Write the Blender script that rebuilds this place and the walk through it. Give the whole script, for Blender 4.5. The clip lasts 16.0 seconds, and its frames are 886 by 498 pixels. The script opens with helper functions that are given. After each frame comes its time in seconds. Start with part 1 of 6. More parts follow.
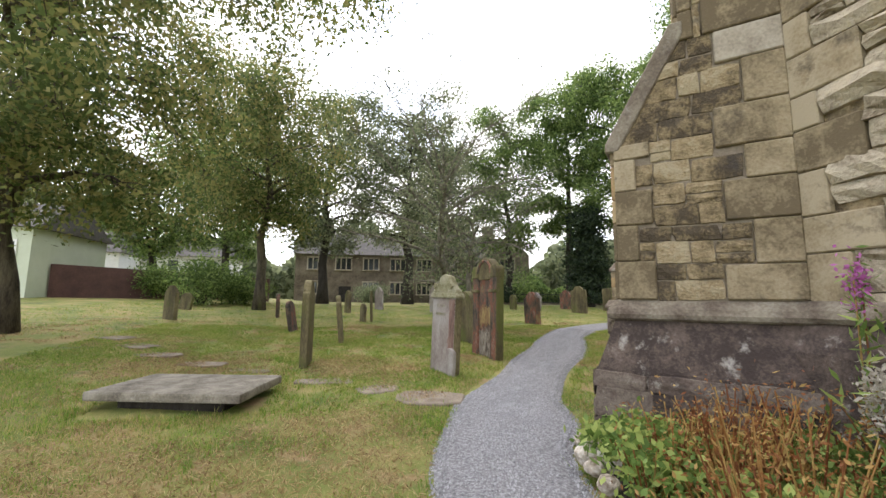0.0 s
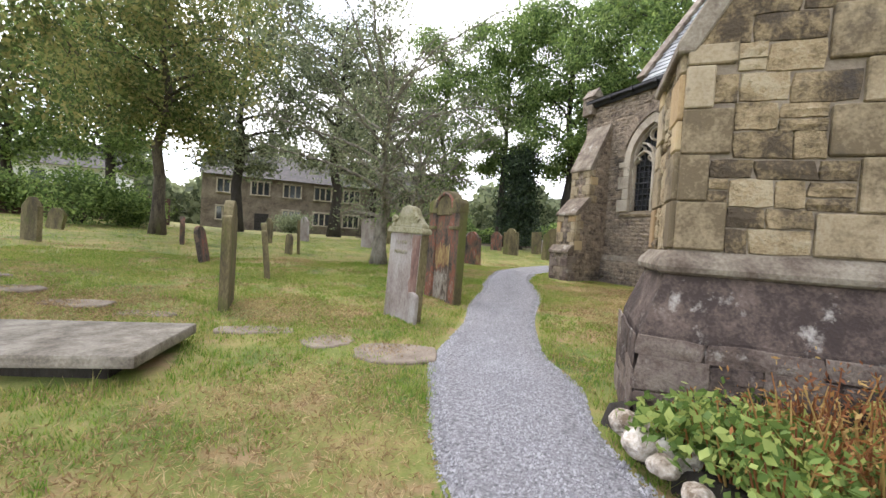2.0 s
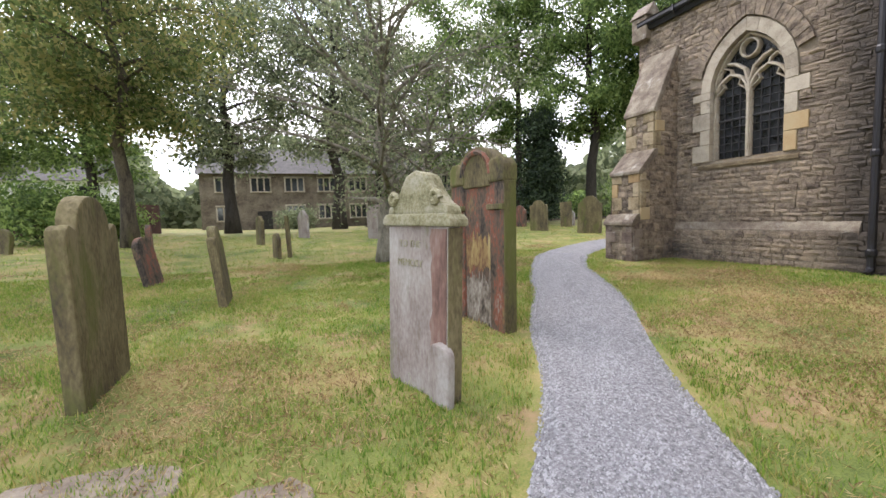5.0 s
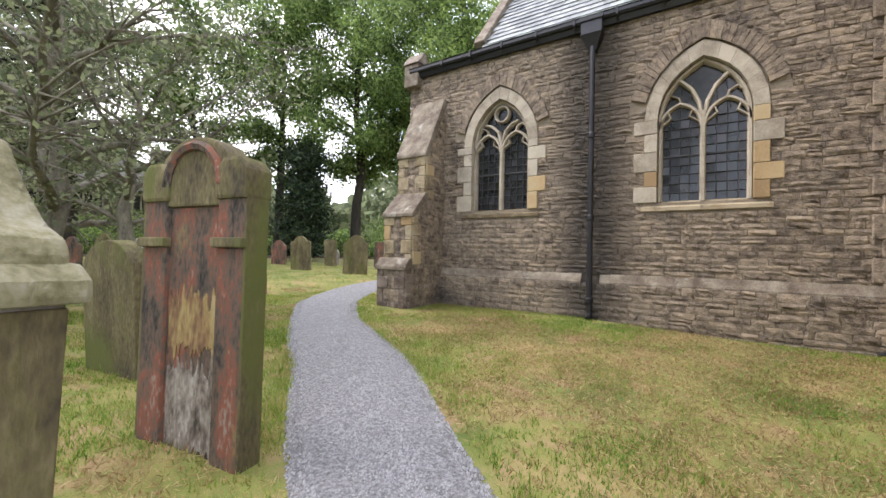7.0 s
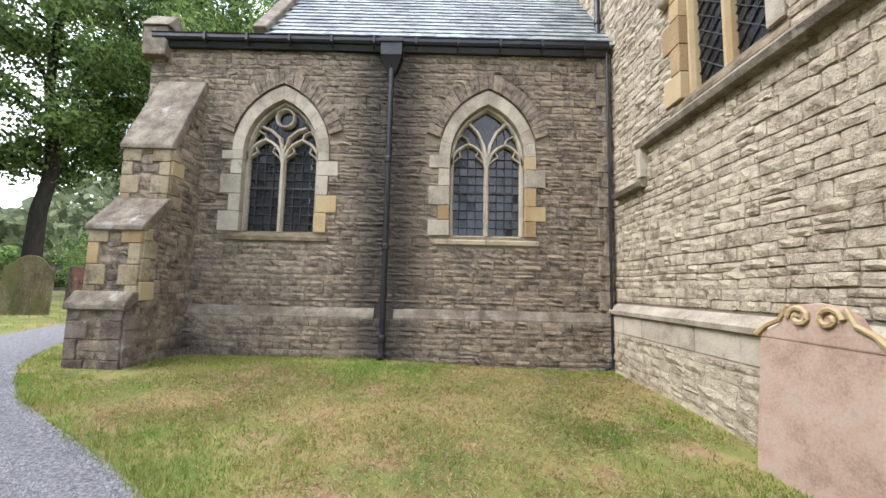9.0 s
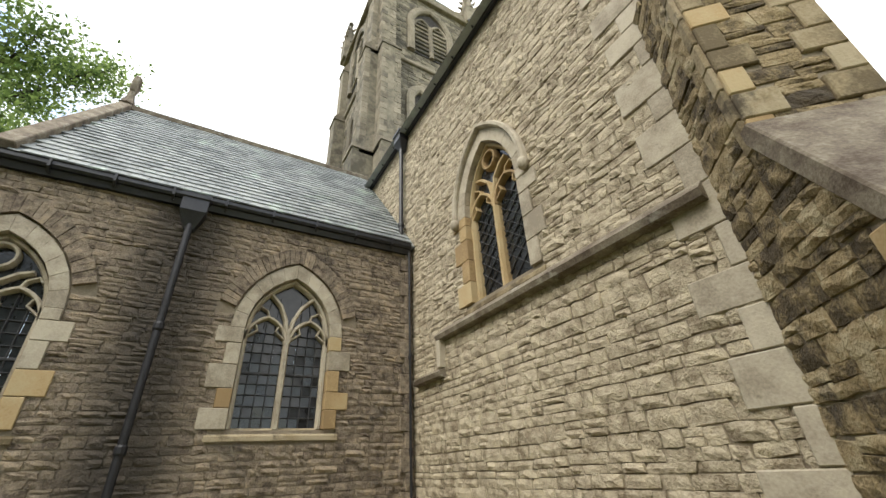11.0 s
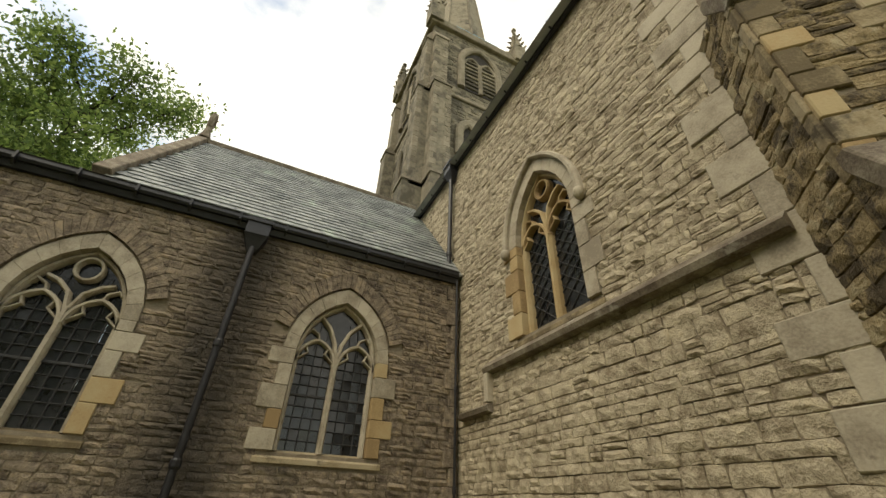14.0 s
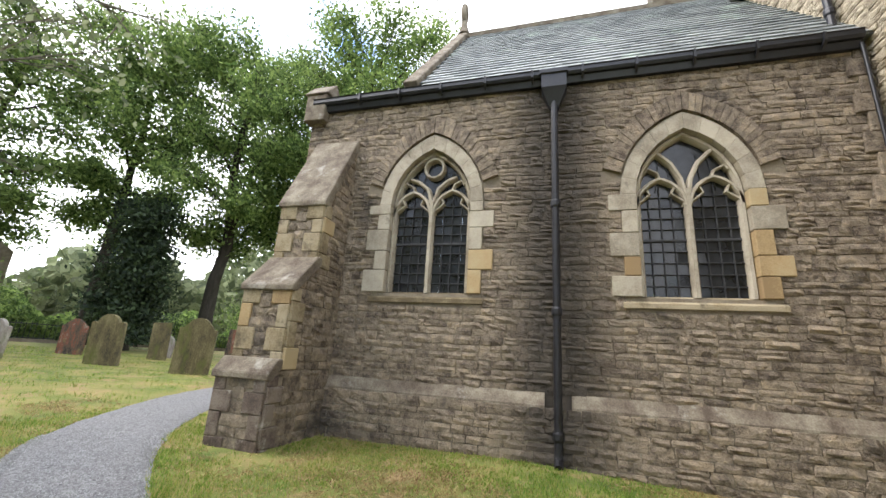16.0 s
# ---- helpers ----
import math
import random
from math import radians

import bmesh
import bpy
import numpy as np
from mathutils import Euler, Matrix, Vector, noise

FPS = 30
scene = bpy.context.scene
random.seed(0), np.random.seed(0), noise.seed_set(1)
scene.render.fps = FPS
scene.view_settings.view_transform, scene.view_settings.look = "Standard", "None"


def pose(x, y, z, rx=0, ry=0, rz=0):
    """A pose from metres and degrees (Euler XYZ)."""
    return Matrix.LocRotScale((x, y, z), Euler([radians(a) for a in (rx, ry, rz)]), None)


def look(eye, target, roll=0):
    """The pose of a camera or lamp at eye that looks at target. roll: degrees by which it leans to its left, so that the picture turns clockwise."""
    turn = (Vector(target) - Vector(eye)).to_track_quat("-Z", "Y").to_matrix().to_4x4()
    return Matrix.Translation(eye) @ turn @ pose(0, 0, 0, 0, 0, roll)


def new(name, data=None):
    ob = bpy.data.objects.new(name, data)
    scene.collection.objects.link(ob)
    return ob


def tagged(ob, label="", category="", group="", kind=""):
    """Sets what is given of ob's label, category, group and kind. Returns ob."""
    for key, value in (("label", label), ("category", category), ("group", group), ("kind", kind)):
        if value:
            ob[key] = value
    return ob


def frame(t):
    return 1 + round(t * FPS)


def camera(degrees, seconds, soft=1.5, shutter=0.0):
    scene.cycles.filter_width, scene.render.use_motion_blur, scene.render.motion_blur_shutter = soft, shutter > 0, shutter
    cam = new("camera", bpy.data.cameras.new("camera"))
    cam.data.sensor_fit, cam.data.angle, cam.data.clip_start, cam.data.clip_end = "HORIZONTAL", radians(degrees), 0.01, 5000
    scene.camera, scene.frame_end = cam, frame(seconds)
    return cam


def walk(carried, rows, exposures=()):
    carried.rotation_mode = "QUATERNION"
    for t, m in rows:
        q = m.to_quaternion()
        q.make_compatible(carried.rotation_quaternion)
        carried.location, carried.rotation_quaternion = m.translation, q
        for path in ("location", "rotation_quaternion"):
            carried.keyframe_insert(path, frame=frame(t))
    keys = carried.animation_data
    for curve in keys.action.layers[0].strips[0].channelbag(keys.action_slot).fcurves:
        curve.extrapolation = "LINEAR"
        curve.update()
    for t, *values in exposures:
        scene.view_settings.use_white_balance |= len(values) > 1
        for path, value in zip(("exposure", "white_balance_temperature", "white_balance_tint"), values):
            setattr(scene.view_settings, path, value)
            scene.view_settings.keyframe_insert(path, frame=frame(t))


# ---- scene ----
cam = camera(96.3, 16.0)
METRES, EYE, TILT, LEAN, TURN = 10.4, 1.5, 0.0, 0.0, -14.2
ROWS = [
    (0.0, 0.0, 0.0, 0.0, -0.06, 7.18, -0.5),
    (0.5, -0.0242, 0.0109, 0.0007, 0.25, 6.06, -0.93),
    (1.0, -0.0384, 0.0445, -0.0016, -9.33, 2.47, -0.6),
    (1.5, -0.0514, 0.0803, -0.0053, -8.33, -2.43, -3.33),
    (2.0, -0.0604, 0.125, -0.0023, -11.2, -1.55, -3.66),
    (2.5, -0.0545, 0.1758, -0.0046, -9.14, -1.27, -5.19),
    (3.0, -0.0513, 0.2285, 0.0005, -5.18, -4.33, 0.56),
    (3.5, -0.0529, 0.2822, 0.0021, -7.2, -4.05, 2.73),
    (6.0, -0.001, 0.5165, 0.0112, -14.86, -4.54, -2.69),
    (6.5, 0.0121, 0.5597, 0.0121, -28.57, -3.14, -0.23),
    (7.0, 0.0365, 0.5887, 0.0144, -42.65, 0.65, -1.05),
    (7.5, 0.0573, 0.6126, 0.0147, -45.35, 1.25, -1.77),
    (8.0, 0.0702, 0.6456, 0.0104, -53.75, -0.79, -2.34),
    (8.5, 0.0843, 0.6764, 0.0128, -61.38, -1.0, -1.12),
    (9.0, 0.1158, 0.701, 0.018, -76.08, 5.69, -1.27),
    (9.5, 0.1315, 0.7223, 0.0293, -91.14, 13.27, 0.29),
    (10.0, 0.1325, 0.7395, 0.0394, -98.64, 18.14, 1.94),
    (12.5, 0.127, 0.7404, 0.0603, -109.26, 40.91, 0.76),
    (13.0, 0.1292, 0.7412, 0.0591, -109.72, 39.92, 0.36),
    (13.5, 0.133, 0.7454, 0.0567, -108.83, 38.3, -0.91),
    (14.0, 0.1411, 0.7548, 0.0503, -101.62, 33.58, -1.76),
    (14.5, 0.1602, 0.7638, 0.0406, -88.23, 31.8, -0.96),
    (15.0, 0.184, 0.7763, 0.0316, -74.16, 24.85, -2.74),
    (15.5, 0.2049, 0.8079, 0.0254, -69.59, 20.48, -4.08),
    (16.0, 0.2249, 0.844, 0.0214, -60.31, 14.99, -3.5),
]
# exposure follows the bright sky
walk(cam, [(t, pose(0, 0, EYE, TILT, LEAN, TURN) @ pose(METRES * x, METRES * y, METRES * z, 90 + pitch, roll, yaw)) for t, x, y, z, yaw, pitch, roll in ROWS],
     [(0.0, 0.42, 6600, 15), (1.0, 0.6, 6500, 16), (3.5, 0.8, 6350, 19), (7.0, 0.85, 6350, 18), (9.5, 1.0, 6000, 13), (10.2, 0.9, 6050, 11), (12.3, -0.4, 8200, 4), (13.6, -0.4, 8200, 4), (14.5, 0.0, 7500, 7), (15.2, 0.5, 6600, 9), (16.0, 0.8, 6400, 12)])

# ---------------------------------------------------------------- world and sun
world = bpy.data.worlds.new("sky")
scene.world = world
world.use_nodes = True
wn, wl = world.node_tree.nodes, world.node_tree.links
wbg = wn["Background"]
wsky = wn.new("ShaderNodeTexSky")
wsky.sky_type, wsky.sun_disc = "NISHITA", False
SUN_EL, SUN_AZ = 48.0, 335.0  # azimuth clockwise from +y
wsky.sun_elevation, wsky.sun_rotation = radians(SUN_EL), radians(SUN_AZ)
wco = wn.new("ShaderNodeTexCoord")
wmap = wn.new("ShaderNodeMapping")
wmap.inputs["Scale"].default_value = (1.0, 1.0, 2.2)
wcl = wn.new("ShaderNodeTexNoise")
wcl.inputs["Scale"].default_value, wcl.inputs["Detail"].default_value, wcl.inputs["Roughness"].default_value = 1.6, 7.0, 0.58
wrp = wn.new("ShaderNodeValToRGB")
wrp.color_ramp.elements[0].position, wrp.color_ramp.elements[1].position = 0.36, 0.55
wmx = wn.new("ShaderNodeMixRGB")
wmx.inputs[2].default_value = (13.0, 13.2, 13.5, 1)
wl.new(wco.outputs["Generated"], wmap.inputs[0])
wl.new(wmap.outputs[0], wcl.inputs["Vector"])
wl.new(wcl.outputs["Fac"], wrp.inputs[0])
wl.new(wrp.outputs[0], wmx.inputs[0])
wbl = wn.new("ShaderNodeMixRGB")
wbl.blend_type = "MULTIPLY"
wbl.inputs[0].default_value, wbl.inputs[2].default_value = 1.0, (2.6, 2.6, 2.6, 1)
wl.new(wsky.outputs[0], wbl.inputs[1])
wl.new(wbl.outputs[0], wmx.inputs[1])
wl.new(wmx.outputs[0], wbg.inputs[0])
wbg.inputs[1].default_value = 0.15
sun = new("sun", bpy.data.lights.new("sun", "SUN"))
sun.data.energy, sun.data.angle, sun.data.color = 2.2, radians(30), (1.0, 0.96, 0.9)
sun.matrix_world = look((60 * math.sin(radians(SUN_AZ)), 60 * math.cos(radians(SUN_AZ)), 60 * math.tan(radians(SUN_EL))), (0, 0, 0))


# ---------------------------------------------------------------- materials
def shader(name, ramp, scale=3.0, rough=0.9, bump=0.3, fine=40.0, by_piece=0.0, moss=None, moss_scale=0.7, moss_at=0.58, metal=0.0, spec=0.3, stretch=(1, 1, 1), stain_y=None, relief=0.03):
    """Two scales of noise over a colour ramp, shifted from piece to piece, with a second stain colour."""
    m = bpy.data.materials.new(name)
    m.use_nodes = True
    n, l = m.node_tree.nodes, m.node_tree.links
    b = n["Principled BSDF"]
    b.inputs["Roughness"].default_value, b.inputs["Metallic"].default_value = rough, metal
    b.inputs["Specular IOR Level"].default_value = spec
    co = n.new("ShaderNodeNewGeometry")
    mp = n.new("ShaderNodeMapping")
    mp.inputs["Scale"].default_value = stretch
    l.new(co.outputs["Position"], mp.inputs[0])
    a = n.new("ShaderNodeTexNoise")
    a.inputs["Scale"].default_value, a.inputs["Detail"].default_value, a.inputs["Roughness"].default_value = scale, 8.0, 0.65
    f = n.new("ShaderNodeTexNoise")
    f.inputs["Scale"].default_value, f.inputs["Detail"].default_value = fine, 4.0
    l.new(mp.outputs[0], a.inputs["Vector"]), l.new(mp.outputs[0], f.inputs["Vector"])
    mixf = n.new("ShaderNodeMath")
    mixf.operation = "MULTIPLY_ADD"
    mixf.inputs[1].default_value, mixf.inputs[2].default_value = 0.35, -0.175
    l.new(f.outputs["Fac"], mixf.inputs[0])
    add = n.new("ShaderNodeMath")
    l.new(a.outputs["Fac"], add.inputs[0]), l.new(mixf.outputs[0], add.inputs[1])
    last = add
    if by_piece:
        oi = n.new("ShaderNodeObjectInfo")
        r = n.new("ShaderNodeMath")
        l.new(oi.outputs["Random"], r.inputs[0]), l.new(co.outputs["Random Per Island"], r.inputs[1])
        w = n.new("ShaderNodeMath")
        w.operation = "FRACT"
        l.new(r.outputs[0], w.inputs[0])
        s = n.new("ShaderNodeMath")
        s.operation = "MULTIPLY_ADD"
        s.inputs[1].default_value, s.inputs[2].default_value = by_piece, -by_piece / 2
        l.new(w.outputs[0], s.inputs[0])
        last = n.new("ShaderNodeMath")
        l.new(add.outputs[0], last.inputs[0]), l.new(s.outputs[0], last.inputs[1])
    rp = n.new("ShaderNodeValToRGB")
    e = rp.color_ramp.elements
    while len(e) < len(ramp):
        e.new(0.5)
    for i, c in enumerate(ramp):
        e[i].position, e[i].color = 0.32 + 0.36 * i / max(1, len(ramp) - 1), (*c, 1)
    l.new(last.outputs[0], rp.inputs[0])
    out = rp.outputs[0]
    if moss:
        g = n.new("ShaderNodeTexNoise")
        g.inputs["Scale"].default_value, g.inputs["Detail"].default_value = moss_scale, 9.0
        g.inputs["Roughness"].default_value = 0.7
        l.new(mp.outputs[0], g.inputs["Vector"])
        gr = n.new("ShaderNodeValToRGB")
        gr.color_ramp.elements[0].position, gr.color_ramp.elements[1].position = moss_at - 0.05, moss_at + 0.07
        l.new(g.outputs["Fac"], gr.inputs[0])
        mm = n.new("ShaderNodeMixRGB")
        mm.inputs[2].default_value = (*moss, 1)
        l.new(gr.outputs[0], mm.inputs[0]), l.new(out, mm.inputs[1])
        out = mm.outputs[0]
    if stain_y is not None:
        # soot-dark streak where water has run down beside the pipe
        xyz = n.new("ShaderNodeSeparateXYZ")
        l.new(co.outputs["Position"], xyz.inputs[0])
        sb = n.new("ShaderNodeMath")
        sb.operation, sb.inputs[1].default_value = "SUBTRACT", stain_y
        l.new(xyz.outputs["Y"], sb.inputs[0])
        ab = n.new("ShaderNodeMath")
        ab.operation = "ABSOLUTE"
        l.new(sb.outputs[0], ab.inputs[0])
        ns = n.new("ShaderNodeMath")
        ns.operation, ns.inputs[1].default_value = "MULTIPLY_ADD", -1.6
        l.new(a.outputs["Fac"], ns.inputs[0]), l.new(ab.outputs[0], ns.inputs[2])
        mr = n.new("ShaderNodeMapRange")
        mr.inputs["From Min"].default_value, mr.inputs["From Max"].default_value = -0.45, 0.15
        mr.inputs["To Min"].default_value, mr.inputs["To Max"].default_value = 0.85, 0.0
        l.new(ns.outputs[0], mr.inputs["Value"])
        st = n.new("ShaderNodeMixRGB")
        st.inputs[2].default_value = (0.05, 0.043, 0.036, 1)
        l.new(mr.outputs[0], st.inputs[0]), l.new(out, st.inputs[1])
        out = st.outputs[0]
    l.new(out, b.inputs["Base Color"])
    bp = n.new("ShaderNodeBump")
    bp.inputs["Strength"].default_value, bp.inputs["Distance"].default_value = bump, relief
    l.new(last.outputs[0], bp.inputs["Height"])
    l.new(bp.outputs[0], b.inputs["Normal"])
    return m


M_RUBBLE = shader("rubble_brown", [(0.095, 0.074, 0.056), (0.185, 0.147, 0.108), (0.255, 0.207, 0.152), (0.33, 0.26, 0.18)], 6.5, by_piece=0.19, stain_y=7.93, moss=(0.075, 0.064, 0.052), moss_scale=0.9, moss_at=0.6, bump=1.0, relief=0.045)
M_RUBBLE2 = shader("rubble_buff", [(0.21, 0.168, 0.115), (0.33, 0.28, 0.2), (0.43, 0.37, 0.27), (0.48, 0.41, 0.29)], 6.5, by_piece=0.13, moss=(0.22, 0.182, 0.126), moss_scale=1.4, moss_at=0.63, bump=1.0, relief=0.045)
M_BUTT = shader("rubble_weathered", [(0.075, 0.057, 0.036), (0.19, 0.145, 0.08), (0.3, 0.23, 0.13), (0.36, 0.3, 0.19)], 4.5, by_piece=0.34, moss=(0.06, 0.05, 0.04), moss_scale=1.7, moss_at=0.6, bump=1.0, relief=0.05)
M_MORTAR = shader("mortar", [(0.17, 0.138, 0.1), (0.28, 0.235, 0.172)], 4.0, bump=0.6, moss=(0.11, 0.09, 0.066), moss_scale=0.8, moss_at=0.6, stain_y=7.93)
M_DRESSED = shader("dressed_sandstone", [(0.24, 0.205, 0.155), (0.37, 0.325, 0.25), (0.45, 0.4, 0.31)], 2.4, by_piece=0.22, moss=(0.12, 0.104, 0.08), moss_scale=2.2, moss_at=0.66, bump=0.3)
M_QUOIN = shader("buttress_quoin", [(0.13, 0.1, 0.058), (0.27, 0.215, 0.13), (0.36, 0.3, 0.2)], 2.6, by_piece=0.4, moss=(0.08, 0.064, 0.042), moss_scale=2.2, moss_at=0.6, bump=0.45)
M_GOLD = shader("golden_sandstone", [(0.27, 0.185, 0.095), (0.39, 0.28, 0.145), (0.42, 0.33, 0.19)], 1.6, by_piece=0.4, bump=0.25)
M_SLOPE = shader("weathering_slab", [(0.085, 0.064, 0.047), (0.165, 0.135, 0.1), (0.27, 0.24, 0.18)], 2.8, moss=(0.33, 0.31, 0.26), moss_scale=2.2, moss_at=0.63, bump=0.6)
M_PLINTH = shader("dark_plinth_stone", [(0.05, 0.037, 0.031), (0.12, 0.09, 0.072), (0.21, 0.172, 0.138)], 3.4, by_piece=0.3, moss=(0.36, 0.335, 0.29), moss_scale=4.5, moss_at=0.63, bump=0.9, relief=0.04)
M_SLATE = shader("slate", [(0.12, 0.135, 0.135), (0.2, 0.215, 0.215), (0.27, 0.29, 0.28)], 1.2, rough=0.55, by_piece=0.3, moss=(0.34, 0.4, 0.35), moss_scale=0.9, moss_at=0.6, spec=0.5)
M_IRON = shader("black_iron", [(0.006, 0.006, 0.008), (0.014, 0.014, 0.018)], 8, rough=0.45, bump=0.1, spec=0.5)
M_LEAD = shader("lead_glazing_bar", [(0.03, 0.03, 0.032), (0.06, 0.06, 0.062)], 8, rough=0.6, bump=0.1)
M_GLASS = shader("dark_leaded_glass", [(0.008, 0.009, 0.01), (0.028, 0.03, 0.033)], 6, rough=0.14, bump=0.08, fine=9, by_piece=0.3, spec=0.4)
M_LOUVRE = shader("dark_louvre", [(0.02, 0.018, 0.016), (0.05, 0.045, 0.04)], 5)
M_GREY = shader("grey_headstone", [(0.16, 0.125, 0.105), (0.27, 0.235, 0.21), (0.36, 0.34, 0.31)], 2.2, moss=(0.12, 0.13, 0.05), moss_scale=1.5, moss_at=0.6, bump=0.35, stretch=(1, 1, 0.5))
M_FLAKED = shader("flaked_sandstone", [(0.1, 0.06, 0.05), (0.19, 0.115, 0.09), (0.27, 0.2, 0.17)], 4.0, bump=0.7, stretch=(1, 1, 0.3))
M_GREYCAP = shader("mossy_stone_cap", [(0.13, 0.12, 0.06), (0.25, 0.235, 0.14), (0.34, 0.32, 0.24)], 5, bump=0.5)
M_RED = shader("red_sandstone", [(0.02, 0.017, 0.015), (0.06, 0.05, 0.04), (0.12, 0.085, 0.062), (0.21, 0.075, 0.045), (0.24, 0.21, 0.17)], 3.4, moss=(0.24, 0.19, 0.08), moss_scale=2.4, moss_at=0.62, bump=0.9, stretch=(1, 1, 0.4))
M_LICHEN = shader("yellow_lichen", [(0.1, 0.06, 0.042), (0.2, 0.12, 0.06), (0.3, 0.22, 0.09), (0.36, 0.29, 0.14)], 6.0, bump=0.8, stretch=(1, 1, 0.3))
M_CRUST = shader("grey_stone_crust", [(0.05, 0.042, 0.034), (0.14, 0.115, 0.09), (0.25, 0.22, 0.18), (0.38, 0.35, 0.3)], 9.0, bump=0.9, stretch=(1, 1, 0.45))
M_MOSSY = shader("mossy_headstone", [(0.05, 0.04, 0.028), (0.12, 0.1, 0.05), (0.2, 0.17, 0.09)], 2.5, moss=(0.1, 0.11, 0.03), moss_scale=1.6, moss_at=0.55, bump=0.5, stretch=(1, 1, 0.4))
M_PINK = shader("pink_sandstone", [(0.26, 0.18, 0.13), (0.38, 0.27, 0.2), (0.42, 0.33, 0.26)], 2.0, moss=(0.24, 0.21, 0.16), moss_scale=2, moss_at=0.62, bump=0.35)
M_LEDGER = shader("lichened_ledger", [(0.1, 0.085, 0.065), (0.2, 0.18, 0.14), (0.3, 0.275, 0.22)], 3.5, moss=(0.45, 0.43, 0.37), moss_scale=4, moss_at=0.68, bump=0.6)
M_FLAG = shader("flagstone", [(0.13, 0.1, 0.075), (0.22, 0.18, 0.135), (0.29, 0.25, 0.19)], 3.0, bump=0.5)
M_ROCK = shader("white_rock", [(0.16, 0.12, 0.08), (0.42, 0.37, 0.3), (0.65, 0.61, 0.55)], 9.0, by_piece=0.2, bump=1.0)
M_GRAVEL = shader("grey_gravel", [(0.1, 0.098, 0.1), (0.22, 0.217, 0.22), (0.4, 0.395, 0.4)], 32, fine=110, bump=0.9)
M_PEBBLE = shader("gravel_stones", [(0.22, 0.218, 0.22), (0.3, 0.297, 0.3), (0.4, 0.396, 0.4)], 5, by_piece=0.5, bump=0.2)
M_BARK = shader("bark", [(0.03, 0.024, 0.017), (0.08, 0.066, 0.046), (0.13, 0.115, 0.075)], 5, bump=0.9, stretch=(1, 1, 0.25), moss=(0.1, 0.11, 0.04), moss_at=0.6)
M_BARKP = shader("grey_branch_bark", [(0.09, 0.078, 0.06), (0.18, 0.165, 0.13), (0.26, 0.24, 0.19)], 6, bump=0.7, stretch=(1, 1, 0.4), moss=(0.14, 0.14, 0.06), moss_at=0.6)
M_BARKD = shader("dark_bark", [(0.02, 0.017, 0.013), (0.05, 0.043, 0.033)], 5, bump=0.9, stretch=(1, 1, 0.25))
M_TOWER = shader("tower_stone", [(0.085, 0.076, 0.055), (0.16, 0.142, 0.103), (0.235, 0.207, 0.152)], 1.6, fine=5, by_piece=0.4, bump=0.8, moss=(0.07, 0.063, 0.049), moss_scale=0.5, moss_at=0.58)
M_TOWERQ = shader("tower_dressings", [(0.12, 0.104, 0.076), (0.2, 0.174, 0.127), (0.27, 0.237, 0.175)], 1.6, by_piece=0.3, bump=0.4, moss=(0.085, 0.076, 0.058), moss_scale=0.8, moss_at=0.58)
M_HOUSE = shader("old_house_stone", [(0.09, 0.07, 0.052), (0.17, 0.14, 0.105), (0.25, 0.21, 0.16)], 0.9, fine=6, bump=0.5)
M_RENDER = shader("pale_green_render", [(0.5, 0.55, 0.42), (0.58, 0.63, 0.5)], 1.0, bump=0.1)
M_WHITE = shader("white_paint", [(0.68, 0.68, 0.66), (0.8, 0.8, 0.78)], 2.0, bump=0.05)
M_BRICK = shader("dark_red_wall", [(0.07, 0.04, 0.035), (0.12, 0.065, 0.055)], 1.5, fine=12, bump=0.4)
M_TILE = shader("grey_roof_tile", [(0.08, 0.075, 0.07), (0.14, 0.13, 0.12)], 2.0, fine=9, bump=0.4)
M_PANE = shader("house_window_glass", [(0.02, 0.022, 0.025), (0.04, 0.043, 0.047)], 2.0, rough=0.1, bump=0.02, spec=0.6)
M_CLOCK = shader("blue_scaffold_netting", [(0.07, 0.22, 0.36), (0.2, 0.42, 0.55)], 2.0)


def leaf_material(name, ramp, trans=0.45):
    m = shader(name, ramp, 0.5, rough=0.6, bump=0.0, fine=6, by_piece=0.6, spec=0.25)
    n, l = m.node_tree.nodes, m.node_tree.links
    b = n["Principled BSDF"]
    t = n.new("ShaderNodeBsdfTranslucent")
    src = b.inputs["Base Color"].links[0].from_socket
    l.new(src, t.inputs[0])
    mx = n.new("ShaderNodeMixShader")
    mx.inputs[0].default_value = trans
    l.new(b.outputs[0], mx.inputs[1]), l.new(t.outputs[0], mx.inputs[2])
    l.new(mx.outputs[0], n["Material Output"].inputs[0])
    return m


L_NEAR = leaf_material("olive_leaves", [(0.085, 0.12, 0.038), (0.15, 0.2, 0.062), (0.24, 0.27, 0.09), (0.3, 0.28, 0.1)], 0.55)
L_GREEN = leaf_material("green_leaves", [(0.075, 0.125, 0.036), (0.15, 0.225, 0.062), (0.25, 0.34, 0.1)], 0.55)
L_GREY = leaf_material("grey_green_leaves", [(0.1, 0.125, 0.066), (0.18, 0.21, 0.112), (0.28, 0.315, 0.178)], 0.55)
L_DARK = leaf_material("dark_yew_leaves", [(0.016, 0.028, 0.016), (0.033, 0.053, 0.027), (0.052, 0.079, 0.034)], 0.15)
L_GRASS = leaf_material("grass_blades", [(0.12, 0.22, 0.03), (0.19, 0.31, 0.045), (0.28, 0.37, 0.07), (0.42, 0.37, 0.14)], 0.6)
